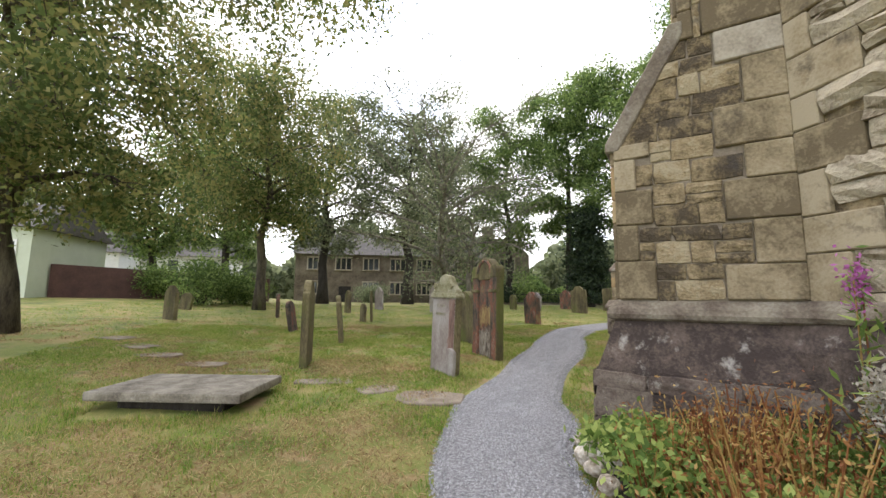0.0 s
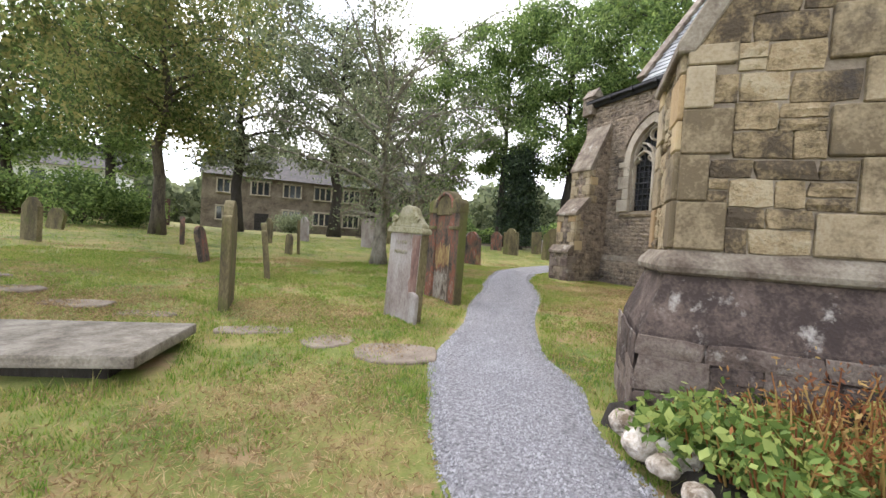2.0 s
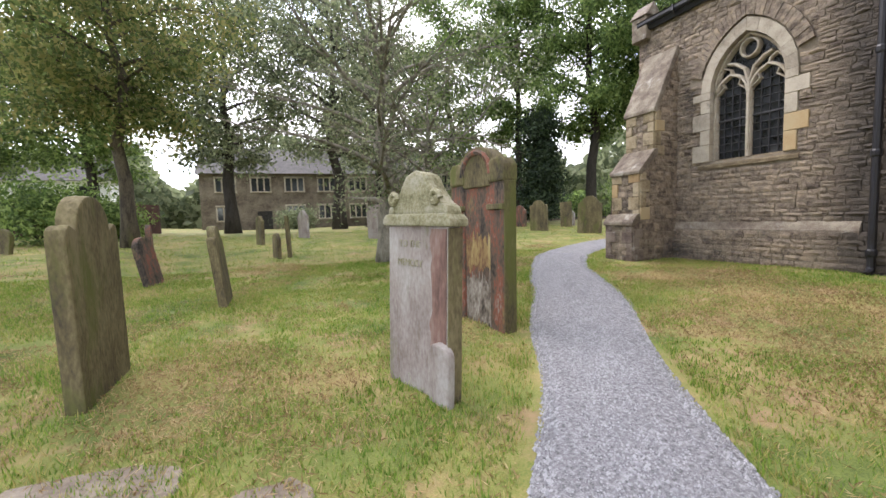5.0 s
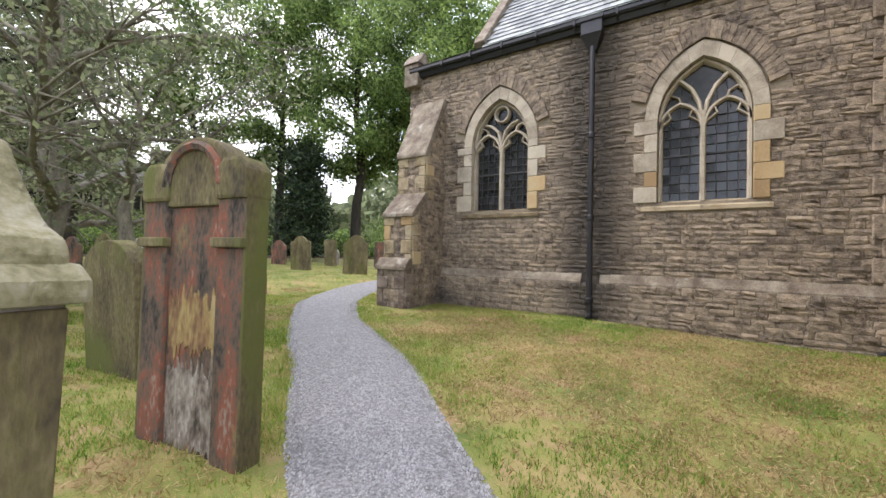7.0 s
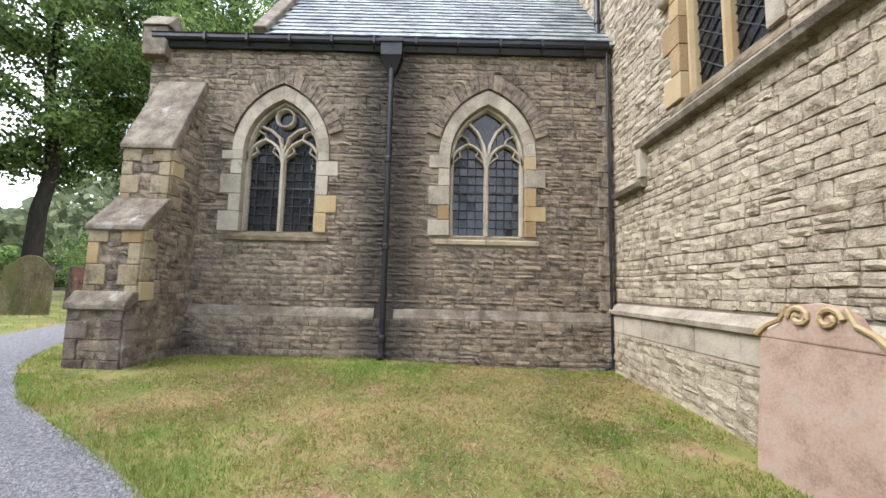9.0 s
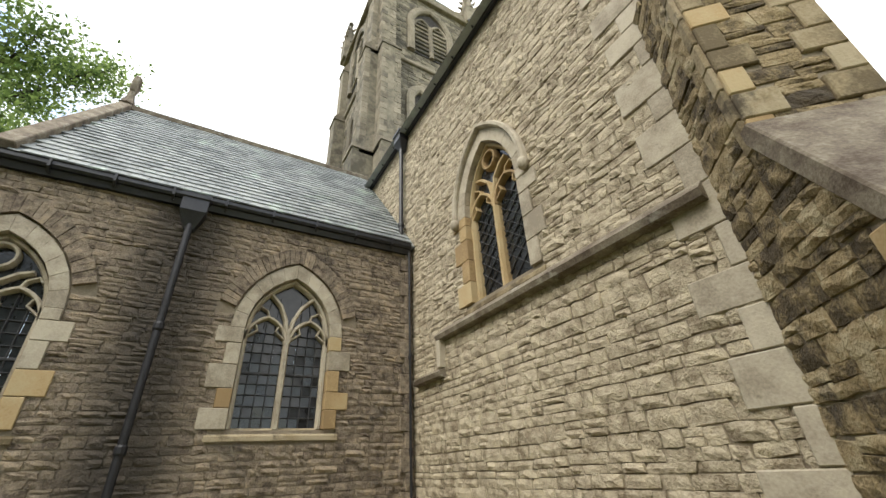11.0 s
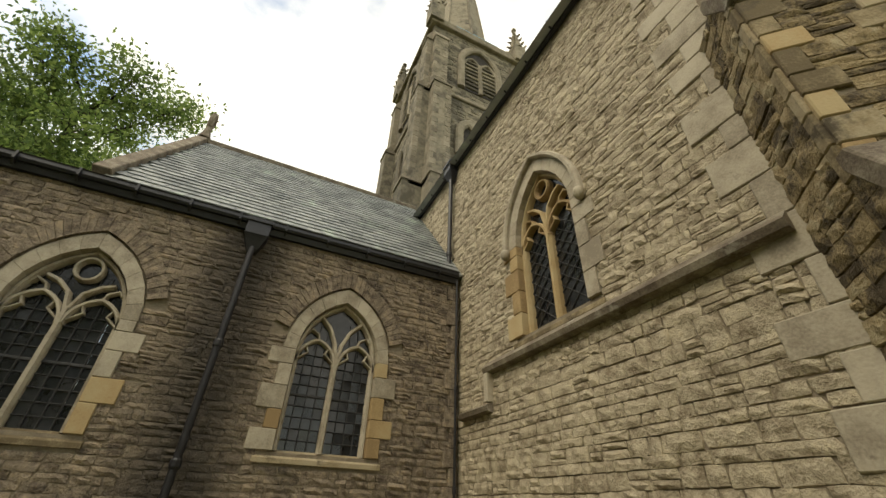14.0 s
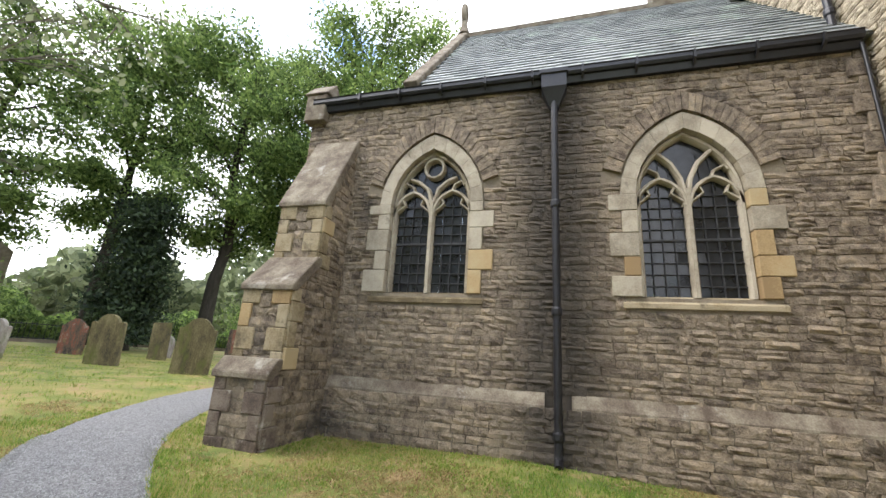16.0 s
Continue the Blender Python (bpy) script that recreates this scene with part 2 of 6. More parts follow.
L_STRAW = leaf_material("dry_stems", [(0.22, 0.085, 0.035), (0.36, 0.165, 0.055), (0.45, 0.31, 0.11)])
L_THATCH = leaf_material("dry_thatch", [(0.22, 0.145, 0.07), (0.38, 0.265, 0.13), (0.5, 0.385, 0.21)])
L_PLANT = leaf_material("bed_leaves", [(0.11, 0.18, 0.04), (0.21, 0.31, 0.08), (0.38, 0.45, 0.13)])
L_PALE = leaf_material("pale_seed_heads", [(0.4, 0.37, 0.3), (0.58, 0.55, 0.48)])
L_PINK = leaf_material("pink_petals", [(0.4, 0.1, 0.32), (0.55, 0.2, 0.48)])

# lawn: green, mown yellow and brown thatch in patches
M_LAWN = shader("lawn", [(0.065, 0.095, 0.02), (0.12, 0.155, 0.034), (0.18, 0.195, 0.05), (0.25, 0.22, 0.075), (0.32, 0.24, 0.11)], 0.7, fine=70, bump=1.0, moss=(0.29, 0.205, 0.105), moss_scale=1.6, moss_at=0.57)


# ---------------------------------------------------------------- mesh helpers
def mesh_ob(name, verts, faces, mat, parent=None, label="", smooth=False):
    me = bpy.data.meshes.new(name)
    me.from_pydata([tuple(v) for v in verts], [], faces)
    me.materials.append(mat)
    if smooth:
        me.polygons.foreach_set("use_smooth", [True] * len(me.polygons))
    me.update()
    ob = new(name, me)
    if parent:
        ob.parent = parent
        ob.matrix_parent_inverse = parent.matrix_basis.inverted()
    if label:
        ob["label"] = label
    return ob


def part(name, bm, mat, parent=None, label="", smooth=False, fix=True):
    if fix:
        bmesh.ops.recalc_face_normals(bm, faces=bm.faces)
    me = bpy.data.meshes.new(name)
    bm.to_mesh(me)
    bm.free()
    me.materials.append(mat)
    if smooth:
        me.polygons.foreach_set("use_smooth", [True] * len(me.polygons))
    ob = new(name, me)
    if parent:
        ob.parent = parent
        ob.matrix_parent_inverse = parent.matrix_basis.inverted()
    if label:
        ob["label"] = label
    return ob


def empty(name, at, label, category, group="", kind=""):
    ob = new(name)
    ob.matrix_basis = Matrix.Translation(at)
    return tagged(ob, label, category, group, kind)


def add_prism(bm, pts, offset):
    """A closed prism: polygon pts swept by offset."""
    a = [bm.verts.new(p) for p in pts]
    b = [bm.verts.new(Vector(p) + Vector(offset)) for p in pts]
    bm.faces.new(a), bm.faces.new(b[::-1])
    for i in range(len(a)):
        j = (i + 1) % len(a)
        bm.faces.new((a[i], b[i], b[j], a[j]))


def add_box(bm, lo, hi):
    (x0, y0, z0), (x1, y1, z1) = lo, hi
    add_prism(bm, [(x0, y0, z0), (x1, y0, z0), (x1, y1, z0), (x0, y1, z0)], (0, 0, z1 - z0))


def bevelled(bm, w, seg=1):
    bmesh.ops.bevel(bm, geom=bm.edges[:], offset=w, segments=seg, affect="EDGES", profile=0.6)
    return bm


def add_tube(bm, pts, radii, sides=7):
    rings = []
    for i, p in enumerate(pts):
        p = Vector(p)
        d = (Vector(pts[min(i + 1, len(pts) - 1)]) - Vector(pts[max(i - 1, 0)])).normalized()
        u = d.orthogonal().normalized()
        v = d.cross(u)
        r = radii[i] if hasattr(radii, "__len__") else radii
        rings.append([bm.verts.new(p + r * (math.cos(6.28318 * k / sides) * u + math.sin(6.28318 * k / sides) * v)) for k in range(sides)])
    for a, b in zip(rings, rings[1:]):
        best = min(range(sides), key=lambda s: sum((a[k].co - b[(k + s) % sides].co).length for k in range(0, sides, 2)))
        for k in range(sides):
            bm.faces.new((a[k], a[(k + 1) % sides], b[(k + 1 + best) % sides], b[(k + best) % sides]))
    bm.faces.new(rings[0][::-1]), bm.faces.new(rings[-1])


class Plane:
    """A wall's face: o at ground, u along it, n outwards (u x up = -n)."""

    def __init__(self, o, u):
        self.o, self.u, self.n = Vector((*o, 0)), Vector((*u, 0)).normalized(), None
        self.n = Vector((0, 0, 1)).cross(self.u)

    def at(self, u, z, d=0.0):
        return self.o + self.u * u + self.n * d + Vector((0, 0, z))


def arch_pts(hw, spring, apex, n=9):
    """Half outline of a pointed arch from the right springing to the apex, as (du, z); mirrored for the other half."""
    h = apex - spring
    r = (hw * hw + h * h) / (2 * hw)
    c = hw - r
    a1 = math.atan2(h, -c)
    return [(c + r * math.cos(a1 * i / n), spring + r * math.sin(a1 * i / n)) for i in range(n + 1)]


def arch_half(hw, spring, apex, z):
    """Half the width of the opening at height z."""
    if z <= spring:
        return hw
    if z >= apex:
        return -1
    h = apex - spring
    r = (hw * hw + h * h) / (2 * hw)
    return max(0.0, hw - r + math.sqrt(max(0, r * r - (z - spring) ** 2)))


def sweep(bm, pl, line, width, d0, d1):
    """A bar of that width along a line of (u, z) in the wall's plane, from depth d0 to d1, with a chamfered front."""
    rows = []
    for i, (u, z) in enumerate(line):
        ua, za = line[max(i - 1, 0)]
        ub, zb = line[min(i + 1, len(line) - 1)]
        k = math.hypot(ub - ua, zb - za) or 1
        nu, nz = -(zb - za) / k, (ub - ua) / k
        w, q = width / 2, width / 4
        sec = [(w, d0), (w, d1 - 0.3 * (d1 - d0)), (q, d1), (-q, d1), (-w, d1 - 0.3 * (d1 - d0)), (-w, d0)]
        rows.append([bm.verts.new(pl.at(u + nu * s, z + nz * s, d)) for s, d in sec])
    for a, b in zip(rows, rows[1:]):
        for k in range(6):
            bm.faces.new((a[k], a[(k + 1) % 6], b[(k + 1) % 6], b[k]))
    bm.faces.new(rows[0]), bm.faces.new(rows[-1][::-1])


def wall_solid(bm, pl, u0, u1, z0, z1, holes, thick, d=-0.02):
    """A wall with arched holes (uc, hw, sill, spring, apex), as closed upright pieces."""
    def cell(ua, ub, za, zb, zc, zd):
        add_prism(bm, [pl.at(ua, za, d), pl.at(ub, zb, d), pl.at(ub, zd, d), pl.at(ua, zc, d)], -pl.n * thick)
    u = u0
    for uc, hw, sill, spring, apex in sorted(holes):
        cell(u, uc - hw, z0, z0, z1, z1)
        cell(uc - hw, uc + hw, z0, z0, sill, sill)
        right = arch_pts(hw, spring, apex)
        prof = [(-a, z) for a, z in right] + [(a, z) for a, z in right[::-1][1:]]
        for (ua, za), (ub, zb) in zip(prof, prof[1:]):
            cell(uc + ua, uc + ub, za, zb, z1, z1)
        u = uc + hw
    cell(u, u1, z0, z0, z1, z1)


STONE_MESHES = []


def unit_stone(seed):
    """A quarry-faced stone, one by one, with an uneven outline and a broken, bulging face; open at the back."""
    rnd = random.Random(seed)
    nx, nz = 4, 3
    front = {}
    v, f = [], []
    cut = rnd.uniform(-0.07, 0.07)
    for j in range(nz):
        for i in range(nx):
            a, b = i / (nx - 1) - 0.5, j / (nz - 1) - 0.5
            rim = i in (0, nx - 1) or j in (0, nz - 1)
            corner = i in (0, nx - 1) and j in (0, nz - 1)
            pull = rnd.uniform(0.9, 0.985) if corner else rnd.uniform(0.955, 1.0)
            front[i, j] = len(v)
            v.append((a * pull + cut * b, rnd.uniform(0.45, 0.85) if rim else rnd.uniform(0.75, 1.25), b * (pull - (0.02 if rim else 0)) + rnd.uniform(-0.04, 0.04)))
    for j in range(nz - 1):
        for i in range(nx - 1):
            f.append((front[i, j], front[i, j + 1], front[i + 1, j + 1], front[i + 1, j]))
    rim = [(i, 0) for i in range(nx)] + [(nx - 1, j) for j in range(1, nz)] + [(i, nz - 1) for i in range(nx - 2, -1, -1)] + [(0, j) for j in range(nz - 2, 0, -1)]
    back = []
    for i, j in rim:
        x, _, z = v[front[i, j]]
        back.append(len(v))
        v.append((x * 1.04, 0.0, z * 1.06))
    for k in range(len(rim)):
        q = (k + 1) % len(rim)
        f.append((back[k], front[rim[k]], front[rim[q]], back[q]))
    return v, f


UNIT = [unit_stone(i) for i in range(24)]


def lay_stones(pl, u0, u1, z0, z1, blocked, mat, parent, hc=(0.1, 0.2), wc=(0.2, 0.62), depth=(0.026, 0.058), near=None, seed=1, base=-0.02, top_of=None, limit=280):
    """Coursed rubble. blocked(z) gives the stretches of u that are not rubble; near(u, z) picks the stones that are parts."""
    rnd = random.Random(seed)
    V, F, singles = [], [], 0
    meshes = {}
    z = z0
    while z < z1 - 0.04:
        h = min(rnd.uniform(*hc), z1 - z)
        if z1 - z - h < 0.06:
            h = z1 - z
        zc = z + h / 2
        ue = u1 if top_of is None else min(u1, top_of(zc))
        gaps = sorted(blocked(zc))
        u = u0
        runs = []
        for a, b in gaps:
            if a > u:
                runs.append((u, min(a, ue)))
            u = max(u, b)
        if u < ue:
            runs.append((u, ue))
        for ra, rb in runs:
            u = ra
            while u < rb - 0.02:
                w = rnd.uniform(*wc) * (1.3 if rnd.random() < 0.2 else 1)
                if rb - u - w < 0.14:
                    w = rb - u
                w = min(w, rb - u)
                subs = [(z, h)]
                if h > 0.14 and w < 0.42 and rnd.random() < 0.3:
                    k = rnd.uniform(0.4, 0.6)
                    subs = [(z, h * k), (z + h * k, h * (1 - k))]
                for zs, hs in subs:
                    i = rnd.randrange(len(UNIT))
                    d = rnd.uniform(*depth)
                    gw, gh = max(0.02, w - rnd.uniform(0.004, 0.013)), max(0.02, hs - rnd.uniform(0.004, 0.013))
                    c = pl.at(u + w / 2, zs + hs / 2 + rnd.uniform(-0.005, 0.005) + (0.035 * noise.noise((u * 0.6, zs * 1.5, seed)) if zs > z0 + 0.2 else 0), base)
                    if d and near and singles < limit and near(u + w / 2, zs + hs / 2):
                        if i not in meshes:
                            me = bpy.data.meshes.new("stone")
                            me.from_pydata(UNIT[i][0], [], UNIT[i][1])
                            me.materials.append(mat)
                            meshes[i] = me
                        ob = new("stone", meshes[i])
                        rot = Matrix((pl.u, pl.n, Vector((0, 0, 1)))).transposed().to_4x4()
                        ob.matrix_basis = Matrix.Translation(c) @ rot @ Matrix.Diagonal((gw, d, gh, 1))
                        ob.parent = parent
                        ob.matrix_parent_inverse = parent.matrix_basis.inverted()
                        singles += 1
                        continue
                    k = len(V)
                    lean = rnd.uniform(-0.022, 0.022)
                    for (a, dd, b) in UNIT[i][0]:
                        V.append(c + pl.u * (a * gw + rnd.uniform(-0.006, 0.006)) + pl.n * (dd * d * rnd.uniform(0.7, 1.25)) + Vector((0, 0, b * gh + a * lean + rnd.uniform(-0.006, 0.006))))
                    F.extend(tuple(k + q for q in f) for f in UNIT[i][1])
                u += w
        z += h
    if V:
        ob = mesh_ob("rubble_stones", V, F, mat, parent, "coursed rubble stones with recessed mortar joints")
        ob["kind"] = "stuff"


def block(parent, pl, u0, u1, z0, z1, d0, d1, mat, name="quoin_stone", bev=0.012):
    bm = bmesh.new()
    add_prism(bm, [pl.at(u0, z0, d0), pl.at(u1, z0, d0), pl.at(u1, z1, d0), pl.at(u0, z1, d0)], pl.n * (d1 - d0))
    bevelled(bm, bev)
    return part(name, bm, mat, parent)


def bar(parent, pl, prof, u0, u1, mat, name):
    """A moulding: profile of (d, z) swept along the wall."""
    bm = bmesh.new()
    add_prism(bm, [pl.at(u0, z, d) for d, z in prof], pl.u * (u1 - u0))
    return part(name, bm, mat, parent)


# ---------------------------------------------------------------- ground
def smooth(a, b, x):
    k = min(1, max(0, (x - a) / (b - a)))
    return k * k * (3 - 2 * k)


def gz(x, y):
    """Height of the ground, which climbs gently to the north and west."""
    z = 0.13 * smooth(4.5, 8, y) + 0.033 * max(0, min(y, 34) - 8) + 0.045 * max(0, min(-x, 22) - 2) * smooth(3, 12, y)
    z += 0.12 * smooth(6, 10, x) * (1 - smooth(8, 12, y))
    return z


PATH_L = [(0.2, -12), (0.3, -4), (0.38, 0), (0.75, 3.25), (1.42, 5.1), (1.85, 5.85), (2.9, 7.1), (3.8, 8.5), (4.9, 9.95), (6.1, 11.7), (7.3, 13.2), (8.6, 14.6), (11.0, 16.1), (14, 17.3), (22, 19.4)]
PATH_R = [(1.7, -12), (1.6, -4), (1.5, 0), (2.05, 3.2), (2.85, 4.5), (3.2, 5.5), (4.2, 6.95), (5.1, 8.0), (6.1, 9.1), (7.25, 10.9), (8.1, 12.1), (9.4, 13.4), (11.6, 14.8), (14.6, 15.9), (22, 17.9)]


def spline(pts, n=8):
    out = []
    for i in range(len(pts) - 1):
        p = [Vector(pts[max(0, min(len(pts) - 1, k))]) for k in (i - 1, i, i + 1, i + 2)]
        for j in range(n):
            t = j / n
            out.append(0.5 * (2 * p[1] + (p[2] - p[0]) * t + (2 * p[0] - 5 * p[1] + 4 * p[2] - p[3]) * t * t + (3 * p[1] - p[0] - 3 * p[2] + p[3]) * t ** 3))
    out.append(Vector(pts[-1]))
    return out


PL, PR = spline(PATH_L), spline(PATH_R)


def on_path(x, y, pad=0.0):
    for i in range(0, len(PL) - 1):
        m = (PL[i] + PR[i]) / 2
        if (m.x - x) ** 2 + (m.y - y) ** 2 < 4:
            d = (PR[i] - PL[i])
            w = d.length
            d = d / w
            q = Vector((x, y)) - PL[i]
            s = q.dot(d)
            if -pad < s < w + pad and abs(q.dot(Vector((-d.y, d.x)))) < 0.35:
                return True
    return False


def axis(lo, hi, near_lo, near_hi, fine, coarse):
    out, v = [], lo
    while v < hi:
        out.append(v)
        v += fine if near_lo <= v < near_hi else coarse
    return out + [hi]


gx = [-900, -300, -100] + axis(-60, 60, -10, 14, 0.25, 2.0) + [100, 300, 900]
gy = [-900, -300, -100] + axis(-40, 70, -2, 26, 0.25, 2.0) + [100, 300, 900]
V = [(x, y, gz(x, y) + 0.03 * noise.noise((x * 0.8, y * 0.8, 0)) + 0.012 * noise.noise((x * 3.1, y * 3.1, 4))) for y in gy for x in gx]
F = [(j * len(gx) + i, j * len(gx) + i + 1, (j + 1) * len(gx) + i + 1, (j + 1) * len(gx) + i) for j in range(len(gy) - 1) for i in range(len(gx) - 1)]
ground = tagged(mesh_ob("ground", V, F, M_LAWN, smooth=True), "patchy green and yellow churchyard lawn", "lawn", kind="structure")

V, F = [], []
NP = 9
for i, (a, b) in enumerate(zip(PL, PR)):
    for k in range(NP):
        t = k / (NP - 1)
        p = a.lerp(b, t)
        edge = 0.06 * noise.noise((p.x * 2.2, p.y * 2.2, 7.0)) * (1 if k in (0, NP - 1) else 0)
        p = p + (b - a).normalized() * edge
        V.append((p.x, p.y, gz(p.x, p.y) + (0.005 if k in (0, NP - 1) else 0.05 + 0.012 * math.sin(3.14 * t))))
    if i:
        for k in range(NP - 1):
            o = (i - 1) * NP + k
            F.append((o, o + 1, o + NP + 1, o + NP))
path = tagged(mesh_ob("path", V, F, M_GRAVEL, smooth=True), "winding path of pale grey gravel", "path", kind="structure")

# ---------------------------------------------------------------- church: walls
W1 = Plane((11.14, 3.18), (0, 1))       # transept wall, faces west
W1.n = Vector((-1, 0, 0))
W2 = Plane((3.8, 3.18), (1, 0))         # nave wall, faces north
W2.n = Vector((0, 1, 0))
W1_TOP, W1_END = 6.85, 9.97
W2_TOP, W2_END = 11.1, 13.2
HW, OUT = 0.79, 0.24
WIN_A = (7.05, HW, 2.8, 4.5, 5.65)
WIN_B = (2.67, HW, 2.8, 4.5, 5.64)
WIN_C = (4.1, HW, 4.66, 6.5, 7.86)


def surround_block(wins, extra=()):
    def f(z):
        out = []
        for uc, hw, sill, spring, apex in wins:
            if sill - 0.22 < z < apex + OUT:
                w = arch_half(hw + OUT, spring, apex + OUT * 1.3, z)
                if w > 0:
                    out.append((uc - w, uc + w))
        for a, b, za, zb in extra:
            if za < z < zb:
                out.append((a, b))
        return out
    return f


def gothic_window(name, pl, win, label, circle, hood=False, lattice=False):
    """Two cusped lights under a pointed arch, with tracery, glazing bars, sill and dressed surround."""
    uc, hw, sill, spring, apex = win
    ob = empty(name, pl.at(uc, sill, 0), label, "window", kind="structure")
    rnd = random.Random(int(uc * 100))
    inner_stone = M_GOLD if hood else M_DRESSED
    # dressed jamb stones, long and short in turn
    z, k = sill - 0.02, 0
    while z < spring - 0.05:
        h = min(rnd.uniform(0.3, 0.46), spring - z)
        for s in (-1, 1):
            w = OUT + (0.2 if (k + (s > 0)) % 2 else 0.0)
            a, b = sorted((uc + s * hw, uc + s * (hw + w)))
            gold = (s < 0) == (pl is W1) and rnd.random() < 0.6 or rnd.random() < 0.12
            block(ob, pl, a, b, z + 0.004, z + h - 0.004, -0.3, 0.03, M_GOLD if gold else M_DRESSED, "jamb_stone", 0.01)
        z += h
        k += 1
    # arch stones
    inner, outer = arch_pts(hw, spring, apex, 6), arch_pts(hw + OUT, spring, apex + OUT * 1.3, 6)
    for s in (-1, 1):
        for i in range(6):
            bm = bmesh.new()
            q = [inner[i], outer[i], outer[i + 1], inner[i + 1]]
            cx, cz = sum(a for a, _ in q) / 4, sum(b for _, b in q) / 4
            q = [(cx + (a - cx) * 0.994, cz + (b - cz) * 0.994) for a, b in q]
            add_prism(bm, [pl.at(uc + s * a, b, -0.3) for a, b in q], pl.n * 0.325)
            bevelled(bm, 0.005)
            part("arch_stone", bm, M_DRESSED, ob)
    bm = bmesh.new()
    add_prism(bm, [pl.at(uc - hw - OUT - 0.05, z, d) for d, z in ((-0.3, sill - 0.2), (0.036, sill - 0.2), (0.036, sill - 0.12), (-0.2, sill + 0.02), (-0.3, sill + 0.02))], pl.u * (2 * (hw + OUT + 0.05)))
    part("window_sill", bevelled(bm, 0.006), M_QUOIN, ob, "sloping dressed stone sill")
    # inner moulded order, mullion and tracery
    line = [(uc - hw + 0.04, sill)] + [(uc - a + 0.04 * (1 if a > 0.05 else 0), z - 0.03) for a, z in arch_pts(hw, spring, apex, 10)]
    line2 = [(2 * uc - u, z) for u, z in line]
    bm = bmesh.new()
    sweep(bm, pl, line, 0.09, -0.32, -0.1), sweep(bm, pl, line2, 0.09, -0.32, -0.1)
    part("inner_frame", bm, inner_stone, ob)
    bm = bmesh.new()
    sweep(bm, pl, [(uc, sill), (uc, spring + 0.1)], 0.11, -0.3, -0.09)
    part("mullion", bm, inner_stone, ob)
    for s in (-1, 1):
        # cusped head of each light
        c = uc + s * hw / 2
        lw = hw / 2 - 0.03
        ar = arch_pts(lw, spring - 0.18, spring + 0.3, 8)
        head = [(c - a, z) for a, z in ar] + [(c + a, z) for a, z in ar[::-1][1:]]
        bm = bmesh.new()
        sweep(bm, pl, head, 0.075, -0.3, -0.1)
        part("light_head", bm, inner_stone, ob)
        for q in (-1, 1):
            bm = bmesh.new()
            sweep(bm, pl, [(c + q * lw * 0.95, spring - 0.12), (c + q * lw * 0.62, spring - 0.02), (c + q * lw * 0.45, spring + 0.03), (c + q * lw * 0.55, spring + 0.12), (c + q * lw * 0.6, spring + 0.17)], 0.045, -0.29, -0.12)
            part("cusp", bm, inner_stone, ob)
        # curved bars of the tracery
        ht = apex - spring
        if circle:
            curve = [(uc + s * 0.02, spring + 0.05), (uc + s * 0.1, spring + 0.3 * ht), (uc + s * 0.3, spring + 0.45 * ht), (uc + s * 0.47, spring + 0.5 * ht)]
        else:
            curve = [(uc + s * 0.02, spring), (uc + s * 0.07, spring + 0.25 * ht), (uc + s * 0.2, spring + 0.5 * ht), (uc + s * 0.4, spring + 0.68 * ht)]
        bm = bmesh.new()
        sweep(bm, pl, curve, 0.08, -0.3, -0.1)
        part("tracery_bar", bm, inner_stone, ob)
        bm = bmesh.new()
        sweep(bm, pl, [(uc + s * 0.38, spring + 0.28), (uc + s * 0.42, spring + 0.42), (uc + s * 0.56, spring + 0.5), (uc + s * 0.62, spring + 0.42)], 0.05, -0.29, -0.12)
        part("cusp", bm, inner_stone, ob)
    if circle:
        bm = bmesh.new()
        zc = spring + 0.69 * (apex - spring)
        sweep(bm, pl, [(uc + 0.19 * math.cos(a * 0.3927), zc + 0.2 * math.sin(a * 0.3927)) for a in range(17)], 0.07, -0.3, -0.1)
        part("tracery_circle", bm, inner_stone, ob)
    # glass in two lights and the head, slightly uneven panes
    for s in (-1, 1):
        cols, rows = 4, 9
        for i in range(cols):
            for j in range(rows):
                ua, ub = sorted((uc + s * hw * i / cols, uc + s * hw * (i + 1) / cols))
                za, zb = sill + (spring - sill) * j / rows, sill + (spring - sill) * (j + 1) / rows
                t1, t2 = rnd.uniform(-0.006, 0.006), rnd.uniform(-0.006, 0.006)
                mesh_ob("pane", [pl.at(ua, za, -0.24 + t1), pl.at(ua, zb, -0.24 + t2), pl.at(ub, zb, -0.24 - t1), pl.at(ub, za, -0.24 - t2)], [(0, 1, 2, 3)], M_GLASS, ob)
    right = arch_pts(hw, spring, apex, 10)
    top = [pl.at(uc - a, z, -0.243) for a, z in right] + [pl.at(uc + a, z, -0.243) for a, z in right[::-1][1:]]
    mesh_ob("head_pane", top, [tuple(range(len(top)))], M_GLASS, ob)
    bm = bmesh.new()
    if lattice:
        n = 13
        for s in (-1, 1):
            for i in range(-4, n):
                z0 = sill + i * 0.24
                a, b = (uc + s * 0.05, z0), (uc + s * hw, z0 + 0.62)
                sweep(bm, pl, [a, b], 0.016, -0.24, -0.215) if z0 >= sill and z0 + 0.62 < spring + 0.3 else None
                sweep(bm, pl, [(a[0], b[1]), (b[0], a[1])], 0.016, -0.24, -0.215) if z0 >= sill and z0 + 0.62 < spring + 0.3 else None
    else:
